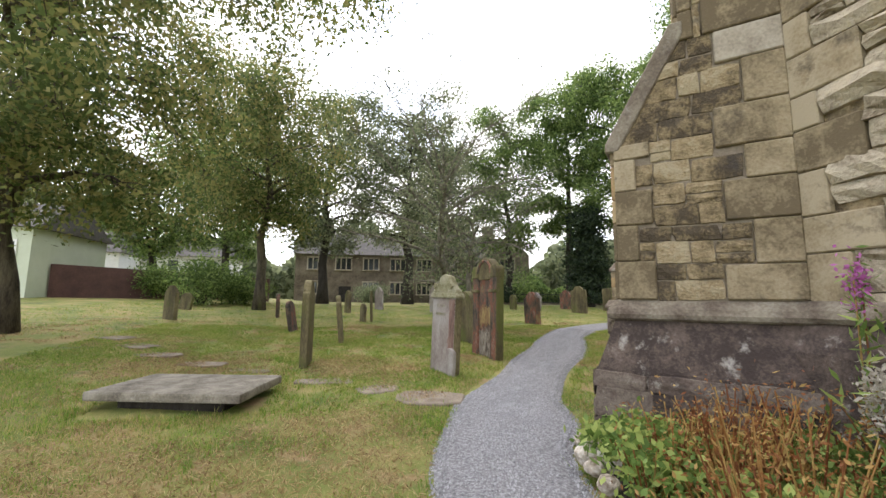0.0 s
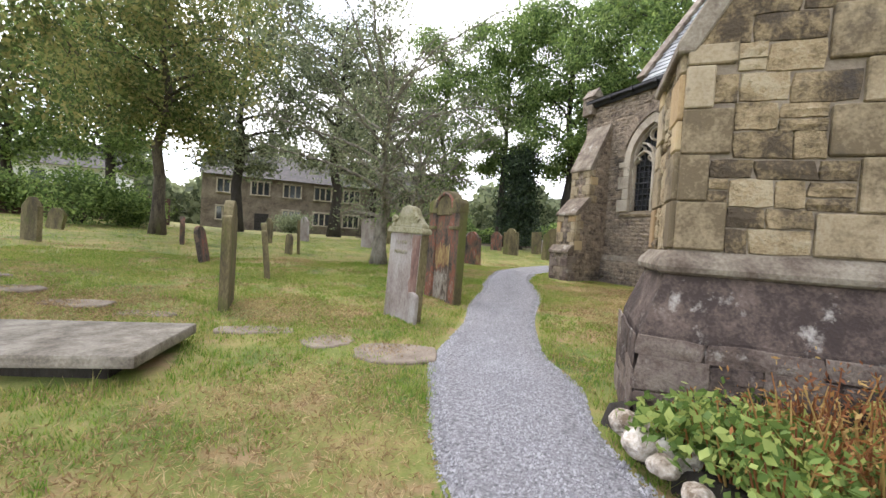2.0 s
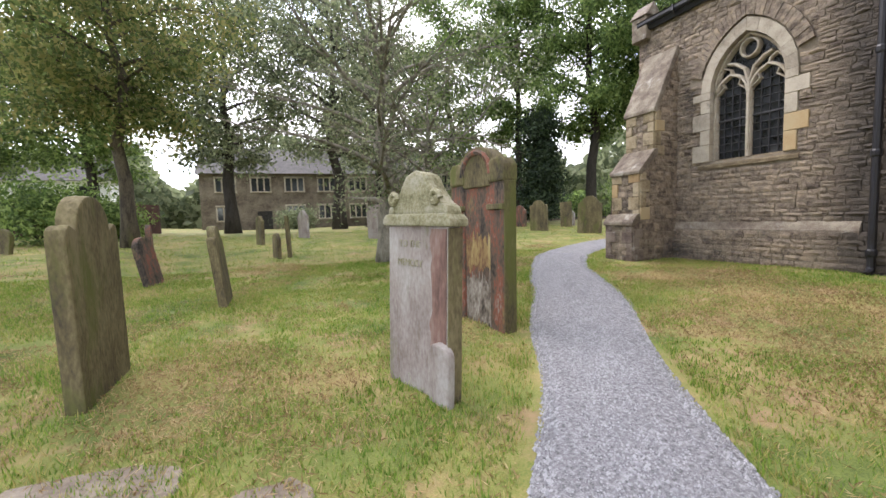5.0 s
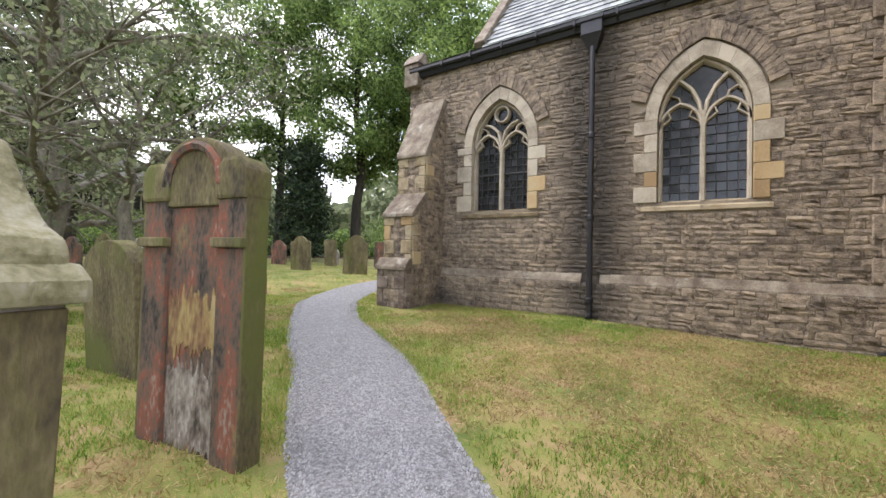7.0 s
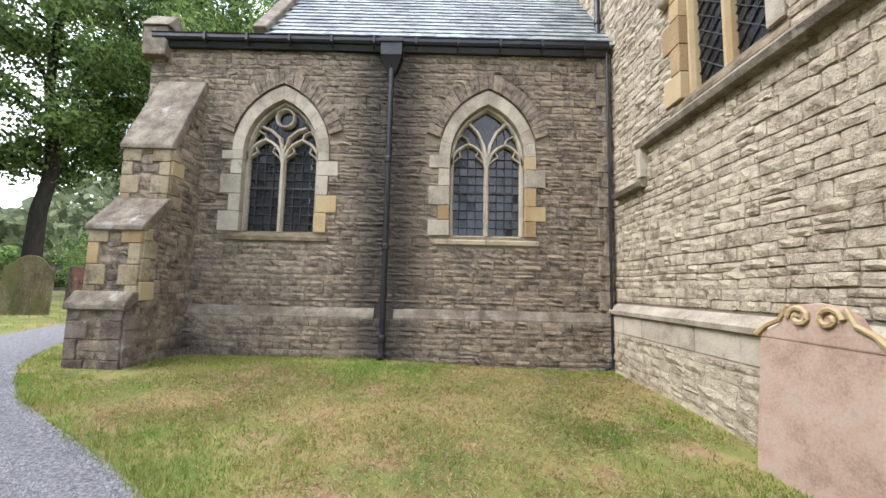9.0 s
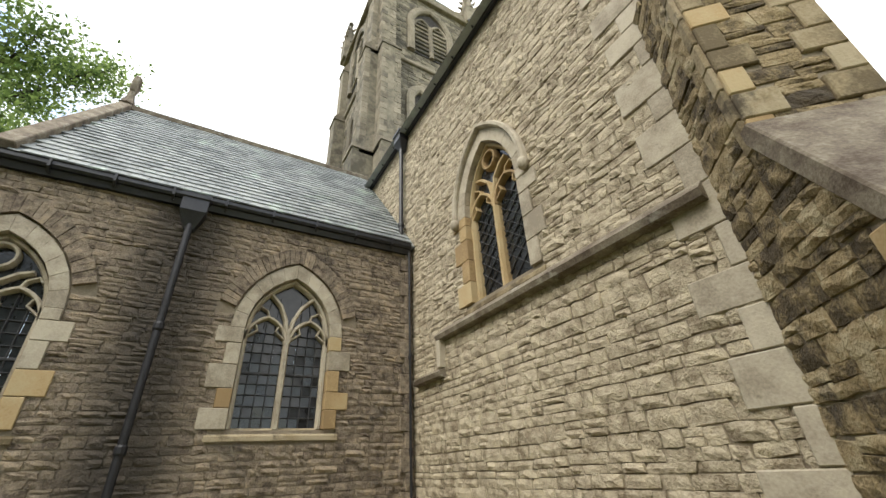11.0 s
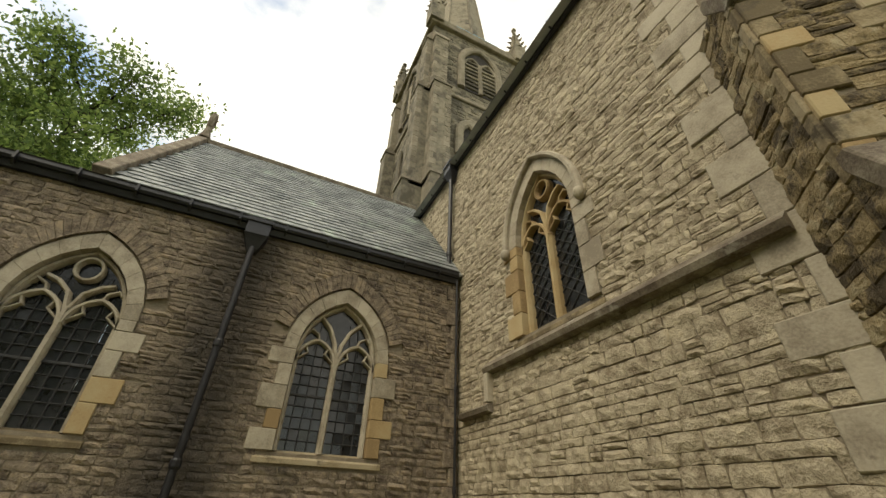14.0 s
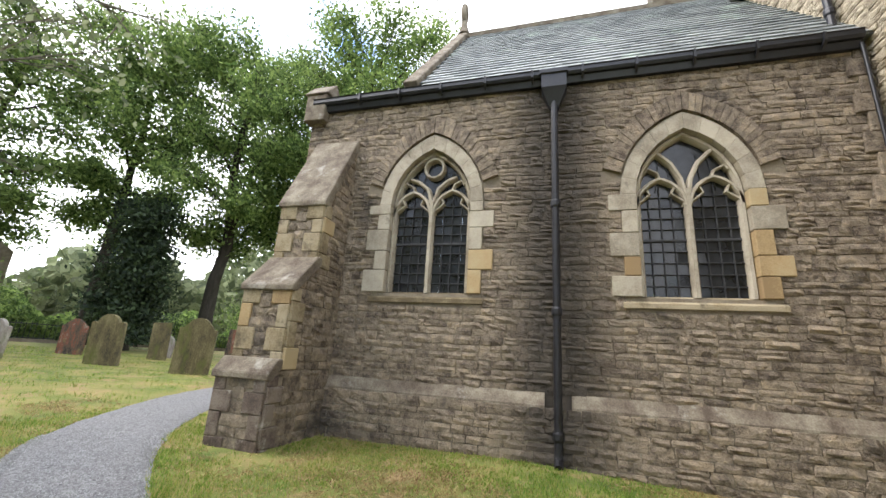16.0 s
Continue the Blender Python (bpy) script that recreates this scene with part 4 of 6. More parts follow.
# ---------------------------------------------------------------- tower and spire
TX, TY, TS, TT = 20.0, -1.0, 3.4, 29.6
tower = empty("tower", (TX, TY, 0), "tall stone church tower with louvred belfry and spire", "tower")
bm = bmesh.new()
add_box(bm, (TX - TS, TY - TS, 0), (TX + TS, TY + TS, TT + 0.2))
part("shaft", bm, M_TOWER, tower)
for z, g in ((15.2, 0.1), (22.6, 0.16), (TT, 0.3)):
    bm = bmesh.new()
    add_box(bm, (TX - TS - g, TY - TS - g, z), (TX + TS + g, TY + TS + g, z + 0.28))
    part("string_course", bevelled(bm, 0.05), M_TOWERQ, tower)
bm = bmesh.new()
add_box(bm, (TX - TS - 0.14, TY - TS - 0.14, TT + 0.28), (TX + TS + 0.14, TY + TS + 0.14, TT + 1.0))
part("parapet", bm, M_TOWER, tower)


def tower_box(name, c, half, z0, z1, mat, parent):
    bm = bmesh.new()
    add_box(bm, (c[0] - half[0], c[1] - half[1], z0), (c[0] + half[0], c[1] + half[1], z1))
    return part(name, bm, mat, parent)


for sx in (-1, 1):
    for sy in (-1, 1):
        cx, cy = TX + sx * TS, TY + sy * TS
        # paired angle buttresses in three shrinking stages with pale corner stones and sloping heads
        for w, z0, z1, g in ((1.15, 0, 15.0, 1.0), (1.05, 14.8, 22.4, 0.7), (0.85, 22.2, 27.6, 0.42)):
            for ax in (0, 1):
                c = (cx - sx * w / 2, cy + sy * g / 2) if ax == 0 else (cx + sx * g / 2, cy - sy * w / 2)
                half = (w / 2, g / 2) if ax == 0 else (g / 2, w / 2)
                tower_box("tower_buttress", c, half, z0, z1, M_TOWER, tower)
                bm = bmesh.new()
                e = 0.07
                lo = [(c[0] - half[0] - e, c[1] - half[1] - e), (c[0] + half[0] + e, c[1] - half[1] - e), (c[0] + half[0] + e, c[1] + half[1] + e), (c[0] - half[0] - e, c[1] + half[1] + e)]
                back = (0, -sy) if ax == 0 else (-sx, 0)
                hi = [(p + back[0] * g if (p - c[0]) * back[0] < 0 else p, q + back[1] * g if (q - c[1]) * back[1] < 0 else q) for p, q in lo]
                va = [bm.verts.new((*p, z1)) for p in lo]
                vb = [bm.verts.new((*p, z1 + 0.16)) for p in lo]
                vc = [bm.verts.new((*p, z1 + 1.1)) for p in hi]
                for r0, r1 in ((va, vb), (vb, vc)):
                    for k in range(4):
                        bm.faces.new((r0[k], r0[(k + 1) % 4], r1[(k + 1) % 4], r1[k]))
                bm.faces.new(va[::-1]), bm.faces.new(vc)
                part("buttress_head", bm, M_TOWERQ, tower)
                if z0:
                    z, k = z0 + 0.3, 0
                    while z < z1 - 0.3:
                        q = 0.2 if k % 2 else 0.36
                        for e2 in (-1, 1):
                            if ax == 0:
                                cc, hh = (c[0] + e2 * (half[0] - q / 2 + 0.02), c[1] + sy * (half[1] - 0.13)), (q / 2, 0.15)
                            else:
                                cc, hh = (c[0] + sx * (half[0] - 0.13), c[1] + e2 * (half[1] - q / 2 + 0.02)), (0.15, q / 2)
                            if (sx, sy) == (-1, 1):
                                tower_box("quoin_stone", cc, hh, z, z + 0.36, M_TOWERQ, tower)
                        z, k = z + 0.38, k + 1
        # corner pinnacle with crockets on every edge
        p = tower_box("pinnacle", (cx, cy), (0.48, 0.48), TT + 0.2, TT + 2.2, M_TOWER, tower)
        bm = bmesh.new()
        add_tube(bm, [(cx, cy, z) for z in (TT + 2.1, TT + 4.9, TT + 5.0, TT + 5.15, TT + 5.3)], [0.56, 0.08, 0.2, 0.2, 0.04], 8)
        part("spirelet", bm, M_TOWER, p)
        for k in range(4):
            for ex, ey in ((-1, -1), (-1, 1), (1, -1), (1, 1)):
                r = 0.42 - 0.085 * k
                bm = bmesh.new()
                add_tube(bm, [(cx + ex * r, cy + ey * r, TT + 2.2 + k * 0.62), (cx + ex * (r + 0.14), cy + ey * (r + 0.14), TT + 2.45 + k * 0.62)], [0.11, 0.06], 5)
                part("crocket", bm, M_TOWERQ, p)
bm = bmesh.new()
add_tube(bm, [(TX, TY, z) for z in (TT + 0.6, 40.0, 57.2, 57.5, 58.0)], [2.75, 1.85, 0.13, 0.28, 0.05], 8)
spire = part("spire", bm, M_TOWER, tower, "octagonal stone spire")
for ring in range(8):
    a = ring * math.pi / 4
    pts = [(2.75, TT + 0.6), (1.85, 40.0), (0.13, 57.2)]
    d0 = Vector((TX, TY, 0))
    bm = bmesh.new()
    u0 = Vector((0, 0, 1)).orthogonal().normalized()
    v0 = Vector((0, 0, 1)).cross(u0)
    way = u0 * math.cos(a) + v0 * math.sin(a)
    add_tube(bm, [d0 + way * r + Vector((0, 0, z)) for r, z in pts], [0.13, 0.11, 0.05], 5)
    part("rib", bm, M_TOWERQ, spire)
TW = Plane((TX - TS, TY - TS), (0, 1))
TW.n = Vector((-1, 0, 0))
TN = Plane((TX + TS, TY + TS), (-1, 0))
TN.n = Vector((0, 1, 0))
for pl in (TW, TN):
    for uc, hw, sill, spring, apex, nm in ((TS, 1.15, 23.9, 26.7, 28.4, "belfry_window"), (TS + (0.9 if pl is TW else 0), 0.35, 17.9, 19.6, 20.3, "slit_window")):
        ar = arch_pts(hw, spring, apex, 8)
        pts = [(uc - hw, sill), (uc + hw, sill)] + [(uc + a, z) for a, z in ar[1:]] + [(uc - a, z) for a, z in ar[::-1][1:]]
        bm = bmesh.new()
        add_prism(bm, [pl.at(u, z, 0.01) for u, z in pts], pl.n * 0.03)
        w = part(nm, bm, M_LOUVRE, tower, "dark louvred opening")
        o2 = arch_pts(hw + 0.25, spring, apex + 0.35, 10)
        bm = bmesh.new()
        sweep(bm, pl, [(uc - hw - 0.25, sill)] + [(uc - a, z) for a, z in o2] + [(uc + a, z) for a, z in o2[::-1][1:]] + [(uc + hw + 0.25, sill)], 0.5, 0.0, 0.25)
        part("surround", bm, M_TOWERQ, w)
        if hw > 1:
            bm = bmesh.new()
            sweep(bm, pl, [(uc, sill), (uc, spring + 0.3)], 0.3, 0.0, 0.2)
            part("mullion", bm, M_TOWERQ, w)
            for s in (-1, 1):
                a2 = arch_pts(hw / 2, spring - 0.2, spring + 0.7, 6)
                bm = bmesh.new()
                sweep(bm, pl, [(uc + s * hw / 2 - a, z) for a, z in a2] + [(uc + s * hw / 2 + a, z) for a, z in a2[::-1][1:]], 0.2, 0.0, 0.18)
                part("light_head", bm, M_TOWERQ, w)
            for k in range(8):
                bm = bmesh.new()
                sweep(bm, pl, [(uc - hw + 0.05, sill + 0.3 + k * 0.4), (uc + hw - 0.05, sill + 0.3 + k * 0.4)], 0.18, 0.03, 0.14)
                part("louvre", bm, M_TOWER, w)
bm = bmesh.new()
add_prism(bm, [(TX - TS + 0.2, TY - 1.8, TT + 1.0), (TX - TS + 0.2, TY + 1.6, TT + 1.0), (TX - TS + 0.2, TY + 1.6, TT + 1.8), (TX - TS + 0.2, TY - 1.8, TT + 1.8)], (0.06, 0, 0))
part("netting", bm, M_CLOCK, tower, "blue sheeting behind the parapet")


# ---------------------------------------------------------------- trees and plants
def quads_ob(name, centres, size, mat, parent, seed, label="", droop=0.0, slim=0.5):
    """Many small pointed leaves as one mesh."""
    rng = np.random.default_rng(seed)
    n = len(centres)
    a = rng.normal(size=(n, 3))
    a[:, 2] -= droop
    a /= np.linalg.norm(a, axis=1)[:, None]
    b = rng.normal(size=(n, 3))
    b -= a * np.sum(a * b, axis=1)[:, None]
    b /= np.linalg.norm(b, axis=1)[:, None]
    s = size * rng.uniform(0.6, 1.3, size=(n, 1))
    v = np.empty((n, 4, 3))
    v[:, 0], v[:, 2] = centres - a * s, centres + a * s
    v[:, 1], v[:, 3] = centres + b * s * slim, centres - b * s * slim
    me = bpy.data.meshes.new(name)
    me.vertices.add(4 * n), me.loops.add(4 * n), me.polygons.add(n)
    me.vertices.foreach_set("co", v.reshape(-1))
    me.loops.foreach_set("vertex_index", np.arange(4 * n, dtype=np.int32))
    me.polygons.foreach_set("loop_start", np.arange(0, 4 * n, 4, dtype=np.int32))
    me.update(calc_edges=True)
    me.materials.append(mat)
    ob = new(name, me)
    if parent:
        ob.parent = parent
        ob.matrix_parent_inverse = parent.matrix_basis.inverted()
    if label:
        ob["label"] = label
    return ob


def tree(at, height, radius, spread, low, leaf, label, seed, leaves=20000, size=0.2, sigma=0.6, limbs=16, bark=M_BARKD, lean=(0, 0), up=0.35, droop=0.3, narrow=0.0, name="tree", twigs=5):
    x, y = at
    z0 = gz(x, y) - 0.15
    rnd = random.Random(seed)
    ob = empty(name, (x, y, z0), label, "tree")
    pts, rad = [], []
    n = 9
    for i in range(n + 1):
        t = i / n
        pts.append(Vector((x + lean[0] * t * height + rnd.uniform(-1, 1) * radius * 0.7 * (i > 1), y + lean[1] * t * height + rnd.uniform(-1, 1) * radius * 0.7 * (i > 1), z0 + t * height * 0.92)))
        rad.append(radius * (1.35 if i == 0 else 1 - 0.9 * t))
    bm = bmesh.new()
    add_tube(bm, pts, rad, 10)
    part("trunk", bm, bark, ob, smooth=True)
    ends = []
    for i in range(limbs):
        t = low + (0.97 - low) * ((i + rnd.random()) / limbs)
        k = min(n - 1, int(t * n))
        base = pts[k].lerp(pts[k + 1], t * n - k)
        ang = i * 2.4 + rnd.uniform(-0.5, 0.5)
        f = math.sin(3.14 * min(1, 0.18 + 0.75 * (1 - (t - low) / (1 - low)))) if not narrow else 1 - narrow * t
        ln = spread * (0.35 + 0.65 * f) * rnd.uniform(0.75, 1.1)
        d = Vector((math.cos(ang), math.sin(ang), up + 0.5 * t)).normalized()
        line = [base]
        for s in range(4):
            d = (d + Vector((rnd.uniform(-0.25, 0.25), rnd.uniform(-0.25, 0.25), rnd.uniform(-0.2, 0.12) - droop * 0.2 * s))).normalized()
            line.append(line[-1] + d * ln / 4)
        r0 = radius * 0.42 * (1 - 0.6 * t)
        bm = bmesh.new()
        add_tube(bm, line, [r0, r0 * 0.75, r0 * 0.5, r0 * 0.3, r0 * 0.12], 6)
        for s in range(1, 5):
            for q in range(twigs if s > 1 else 2):
                e = line[s] + (line[s - 1] - line[s]) * rnd.random()
                d2 = (d + Vector((rnd.uniform(-1, 1), rnd.uniform(-1, 1), rnd.uniform(-0.6, 0.7)))).normalized()
                l2 = ln * rnd.uniform(0.15, 0.36)
                mid = e + d2 * l2 * 0.5
                tip = mid + (d2 + Vector((rnd.uniform(-0.4, 0.4), rnd.uniform(-0.4, 0.4), -droop * 0.8))).normalized() * l2 * 0.5
                add_tube(bm, [e, mid, tip], [r0 * 0.22, r0 * 0.14, r0 * 0.05], 4)
                ends += [mid, tip, tip]
        part("limb", bm, bark, ob, smooth=True)
    if leaves:
        rng = np.random.default_rng(seed)
        c = np.array([tuple(e) for e in ends])
        w = rng.uniform(0.1, 1.0, size=len(c)) ** 1.5
        idx = rng.choice(len(c), size=leaves, p=w / w.sum())
        p = c[idx] + rng.normal(size=(leaves, 3)) * sigma * np.array([1, 1, 0.75])
        p[:, 2] -= np.abs(rng.normal(size=leaves)) * sigma * droop
        p = p[p[:, 2] > z0 + 0.5]
        quads_ob("crown", p, size, leaf, ob, seed, droop=droop)
    return ob


tree((-8.4, 12.6), 13.5, 0.36, 8.0, 0.32, L_NEAR, "broad tree with drooping olive-green leaves over the graves", 31, leaves=80000, size=0.085, sigma=0.42, limbs=30, bark=M_BARK, up=0.22, droop=0.55)
tree((-4.5, 24.5), 14, 0.3, 5.5, 0.4, L_NEAR, "tall leafy tree with a straight mossy trunk", 32, leaves=34000, size=0.11, sigma=0.45, limbs=26, bark=M_BARK, droop=0.5)
tree((3.9, 15.7), 7.6, 0.28, 5.4, 0.22, L_GREY, "spreading half-bare tree with many grey branches", 33, leaves=5500, size=0.06, sigma=0.3, limbs=22, bark=M_BARKP, up=0.3, droop=0.1, twigs=8)
tree((4.4, 14.4), 5.2, 0.17, 3.4, 0.35, L_GREY, "leaning half-bare tree with reddish mossy trunk", 34, leaves=3500, size=0.06, sigma=0.3, limbs=14, bark=M_BARKP, lean=(0.14, 0.1), droop=0.1, twigs=8)
FAR = [(-1.6, 36, 17.5, 0.45, 5.5, L_GREY, 35), (5.8, 36, 20, 0.5, 6.0, L_GREY, 36), (10.5, 42, 18, 0.45, 6.0, L_GREY, 37), (-10.5, 40, 15, 0.4, 6, L_GREEN, 38), (-17, 42, 13, 0.4, 6, L_GREEN, 39),
       (17.5, 40, 22, 0.4, 5.2, L_GREEN, 40), (22.8, 36.5, 25, 0.42, 5.0, L_GREEN, 41), (25.5, 30, 24, 0.5, 6.0, L_GREEN, 42), (30.5, 28.5, 24, 0.5, 6.5, L_GREEN, 43), (27, 20.5, 25, 0.6, 6.5, L_GREEN, 44), (36, 25, 24, 0.6, 6.5, L_GREEN, 46), (-24, 30, 13, 0.4, 6, L_NEAR, 45)]
for x, y, h, r, sp, lf, sd in FAR:
    tree((x, y), h, r, sp, 0.3, lf, "tall churchyard tree with dark trunk and airy green crown" if lf is L_GREEN else "tall grey-green tree before the old stone house", sd, leaves=int((1350 if lf is L_GREEN else 1100) * h), size=0.15, sigma=0.55, limbs=24, droop=0.25, twigs=6)
tree((21.5, 31.5), 9.5, 0.45, 1.7, 0.04, L_DARK, "dark ivy-clad evergreen behind the graves", 50, leaves=18000, size=0.14, sigma=0.5, limbs=30, narrow=0.55, up=0.2)


def shrub(at, w, h, leaf, label, seed, n=5000, size=0.1, category="bush"):
    x, y = at
    ob = empty("shrub", (x, y, gz(x, y)), label, category)
    rnd = random.Random(seed)
    rng = np.random.default_rng(seed)
    bm = bmesh.new()
    tips = []
    for i in range(14):
        a = rnd.uniform(0, 6.28)
        q = Vector((x + math.cos(a) * w * rnd.uniform(0.2, 1), y + math.sin(a) * w * rnd.uniform(0.2, 1), gz(x, y) + h * rnd.uniform(0.3, 0.95)))
        add_tube(bm, [(x + 0.1 * math.cos(a), y + 0.1 * math.sin(a), gz(x, y) - 0.05), Vector((x, y, gz(x, y))).lerp(q, 0.5) + Vector((0, 0, 0.1)), q], [0.04, 0.025, 0.01], 5)
        tips.append(tuple(q))
    part("stems", bm, M_BARKD, ob)
    c = np.array(tips)[rng.integers(0, 14, n)] + rng.normal(size=(n, 3)) * np.array([w * 0.35, w * 0.35, h * 0.22])
    c[:, 2] = np.maximum(c[:, 2], gz(x, y) + 0.05)
    quads_ob("foliage", c, size, leaf, ob, seed)
    return ob


for i, (x, y, w, h, lf) in enumerate([(-8.2, 27, 1.6, 2.2, L_GREEN), (-6.3, 29, 1.3, 1.8, L_GREEN), (-12.5, 31, 1.2, 1.8, L_GREEN), (14, 44, 2.5, 3.0, L_GREEN), (19, 43, 2.5, 3.5, L_GREEN), (27, 38, 2.5, 3.0, L_DARK), (3, 45, 1.6, 1.6, L_GREY), (34, 33, 3, 3.5, L_GREEN), (16, 39.5, 1.2, 1.6, L_DARK)]):
    shrub((x, y), w, h, lf, "leafy green bush at the churchyard edge", 60 + i)

# far woods beyond the houses
rng = np.random.default_rng(8)
az = np.radians(rng.uniform(-60, 100, 60000))
dist = rng.uniform(66, 105, 60000)
top = 11.5 + 3.0 * np.sin(az * 9) + 2.0 * np.sin(az * 23 + 1) + 1.2 * np.sin(az * 51)
c = np.stack([dist * np.sin(az), dist * np.cos(az), 0.5 + rng.uniform(0, 1, 60000) ** 0.8 * top], axis=1)
woods = tagged(quads_ob("woods", c, 0.7, L_GREY, None, 8, slim=0.7), "distant hazy belt of trees", "woods", kind="stuff")

az = np.radians(rng.uniform(14, 66, 26000))
dist = rng.uniform(50, 56, 26000)
c = np.stack([dist * np.sin(az), dist * np.cos(az), 0.8 + rng.uniform(0, 1, 26000) * (2.6 + 0.8 * np.sin(az * 31) + 0.5 * np.sin(az * 83))], axis=1)
tagged(quads_ob("hedge", c, 0.22, L_GREEN, None, 9, slim=0.6), "green hedge beyond the railings", "hedge", kind="stuff")

# ---------------------------------------------------------------- graves
def outline(shape, w, h):
    a = w / 2
    if shape == "round":
        return [(-a, 0), (a, 0), (a, h - a * 0.8)] + [(a * math.cos(t), h - a * 0.8 + a * 0.8 * math.sin(t)) for t in [i * 0.3142 for i in range(1, 10)]] + [(-a, h - a * 0.8)]
    if shape == "shoulder":
        b = a * 0.62
        s = h - b - 0.05
        return [(-a, 0), (a, 0), (a, s), (a * 0.97, s + 0.06), (a * 0.85, s + 0.1), (b, s + 0.05)] + [(b * math.cos(t), s + 0.05 + b * math.sin(t)) for t in [i * 0.3142 for i in range(1, 10)]] + [(-b, s + 0.05), (-a * 0.85, s + 0.1), (-a * 0.97, s + 0.06), (-a, s)]
    if shape == "ogee":
        s = h * 0.8
        return [(-a, 0), (a, 0), (a, s), (a * 0.8, s + 0.02), (a * 0.72, s + 0.08), (a * 0.45, h - 0.1), (a * 0.2, h - 0.01), (0, h), (-a * 0.2, h - 0.01), (-a * 0.45, h - 0.1), (-a * 0.72, s + 0.08), (-a * 0.8, s + 0.02), (-a, s)]
    return [(-a, 0), (a, 0), (a, h), (-a, h * 0.985)]


def slab_mesh(bm, pts, t, y0=0.0, bev=0.02):
    add_prism(bm, [(u, y0, z) for u, z in pts], (0, t, 0))
    bmesh.ops.recalc_face_normals(bm, faces=bm.faces)
    bevelled(bm, bev, 2)


def headstone(at, w, h, t, yaw, shape, mat, label, lean=(0, 0), group="headstones", sink=0.25):
    """A standing slab; its face looks to local -y."""
    x, y = at
    ob = empty("headstone", (0, 0, 0), label, "headstone", group)
    bm = bmesh.new()
    slab_mesh(bm, [(u, z - sink if z == 0 else z) for u, z in outline(shape, w, h)], t)
    for v in bm.verts:
        v.co += Vector((noise.noise(v.co * 3), noise.noise(v.co * 3 + Vector((5, 0, 0))), noise.noise(v.co * 3 + Vector((9, 0, 0))))) * 0.012
    part("slab", bm, mat, ob)
    ob.matrix_basis = pose(x, y, gz(x, y), lean[0], lean[1], yaw)
    return ob


def local_part(name, bm, mat, ob, label=""):
    p = part(name, bm, mat, None, label)
    p.parent = ob
    return p


# tall grey stone with scrolled mossy cap
g1 = headstone((1.87, 7.5), 0.8, 1.42, 0.14, -72, "flat", M_GREY, "tall grey headstone with scrolled mossy cap beside the path", (-2, 1), group="")
bm = bmesh.new()
slab_mesh(bm, [(-0.45, 1.4), (0.45, 1.4), (0.45, 1.46), (0.4, 1.5), (-0.4, 1.5), (-0.45, 1.46)], 0.21, -0.035)
local_part("cornice", bm, M_GREYCAP, g1, "moulded cornice with moss")
bm = bmesh.new()
slab_mesh(bm, [(-0.41, 1.49), (0.41, 1.49), (0.38, 1.56), (0.3, 1.6), (0.21, 1.7), (0.13, 1.82), (0, 1.86), (-0.13, 1.82), (-0.21, 1.7), (-0.3, 1.6), (-0.38, 1.56)], 0.17, -0.015, 0.03)
local_part("cap", bm, M_GREYCAP, g1, "curved cap furred with pale moss")
for s in (-1, 1):
    bm = bmesh.new()
    add_tube(bm, [(s * 0.28 + 0.06 * math.cos(k * 0.7) * (1 - k / 14), -0.03, 1.62 + 0.06 * math.sin(k * 0.7) * (1 - k / 14)) for k in range(11)], 0.028, 6)
    local_part("scroll", bm, M_GREYCAP, g1, "carved scroll")
bm = bmesh.new()
slab_mesh(bm, [(0.398, -0.2), (0.415, -0.2), (0.415, 1.39), (0.398, 1.39)], 0.144, -0.002, 0.005)
local_part("mossy_end", bm, M_MOSSY, g1, "end of the slab, brown and green with moss")
rnd = random.Random(91)
bm = bmesh.new()
edge = [(0.2 + rnd.uniform(-0.025, 0.025), 0.28 + 0.11 * k) for k in range(11)]
add_prism(bm, [(0.385, -0.005, 0.3)] + [(0.385, -0.005, 1.38)] + [(u, -0.005, z) for u, z in edge[::-1]], (0, 0.012, 0))
local_part("flaked_strip", bm, M_FLAKED, g1, "reddish brown flaked strip of the face")
for k, txt in enumerate(("TO THE", "MEMORY")):
    cu = bpy.data.curves.new("lettering", "FONT")
    cu.body, cu.size, cu.align_x, cu.extrude = txt, 0.085, "CENTER", 0.002
    tmp = new("lettering", cu)
    me = bpy.data.meshes.new_from_object(tmp)
    bpy.data.objects.remove(tmp)
    me.materials.append(M_GREYCAP)
    lt = new("lettering", me)
    lt.parent = g1
    lt.matrix_basis = pose(-0.08, -0.004, 1.22 - 0.16 * k, 90, 0, 0)
headstone((1.93, 7.17), 0.24, 0.5, 0.08, -72, "round", M_GREY, "small rounded footstone leaning by the grey headstone", (0, 3), group="")

# red sandstone with an arched top and columns
r1 = headstone((3.3, 8.98), 1.0, 1.82, 0.18, -79, "flat", M_RED, "tall red sandstone headstone with flaking yellow lichen", (-1, 0), group="")
bm = bmesh.new()
slab_mesh(bm, outline("round", 0.78, 0.52), 0.2, -0.03, 0.02)
for v in bm.verts:
    v.co.z += 1.8
local_part("arched_head", bm, M_MOSSY, r1, "mossy rounded head")
bm = bmesh.new()
add_tube(bm, [(0.29 * math.cos(t), -0.03, 1.95 + 0.3 * math.sin(t)) for t in [i * 0.314 for i in range(11)]], 0.04, 6)
local_part("arch_roll", bm, M_RED, r1, "carved arch moulding")
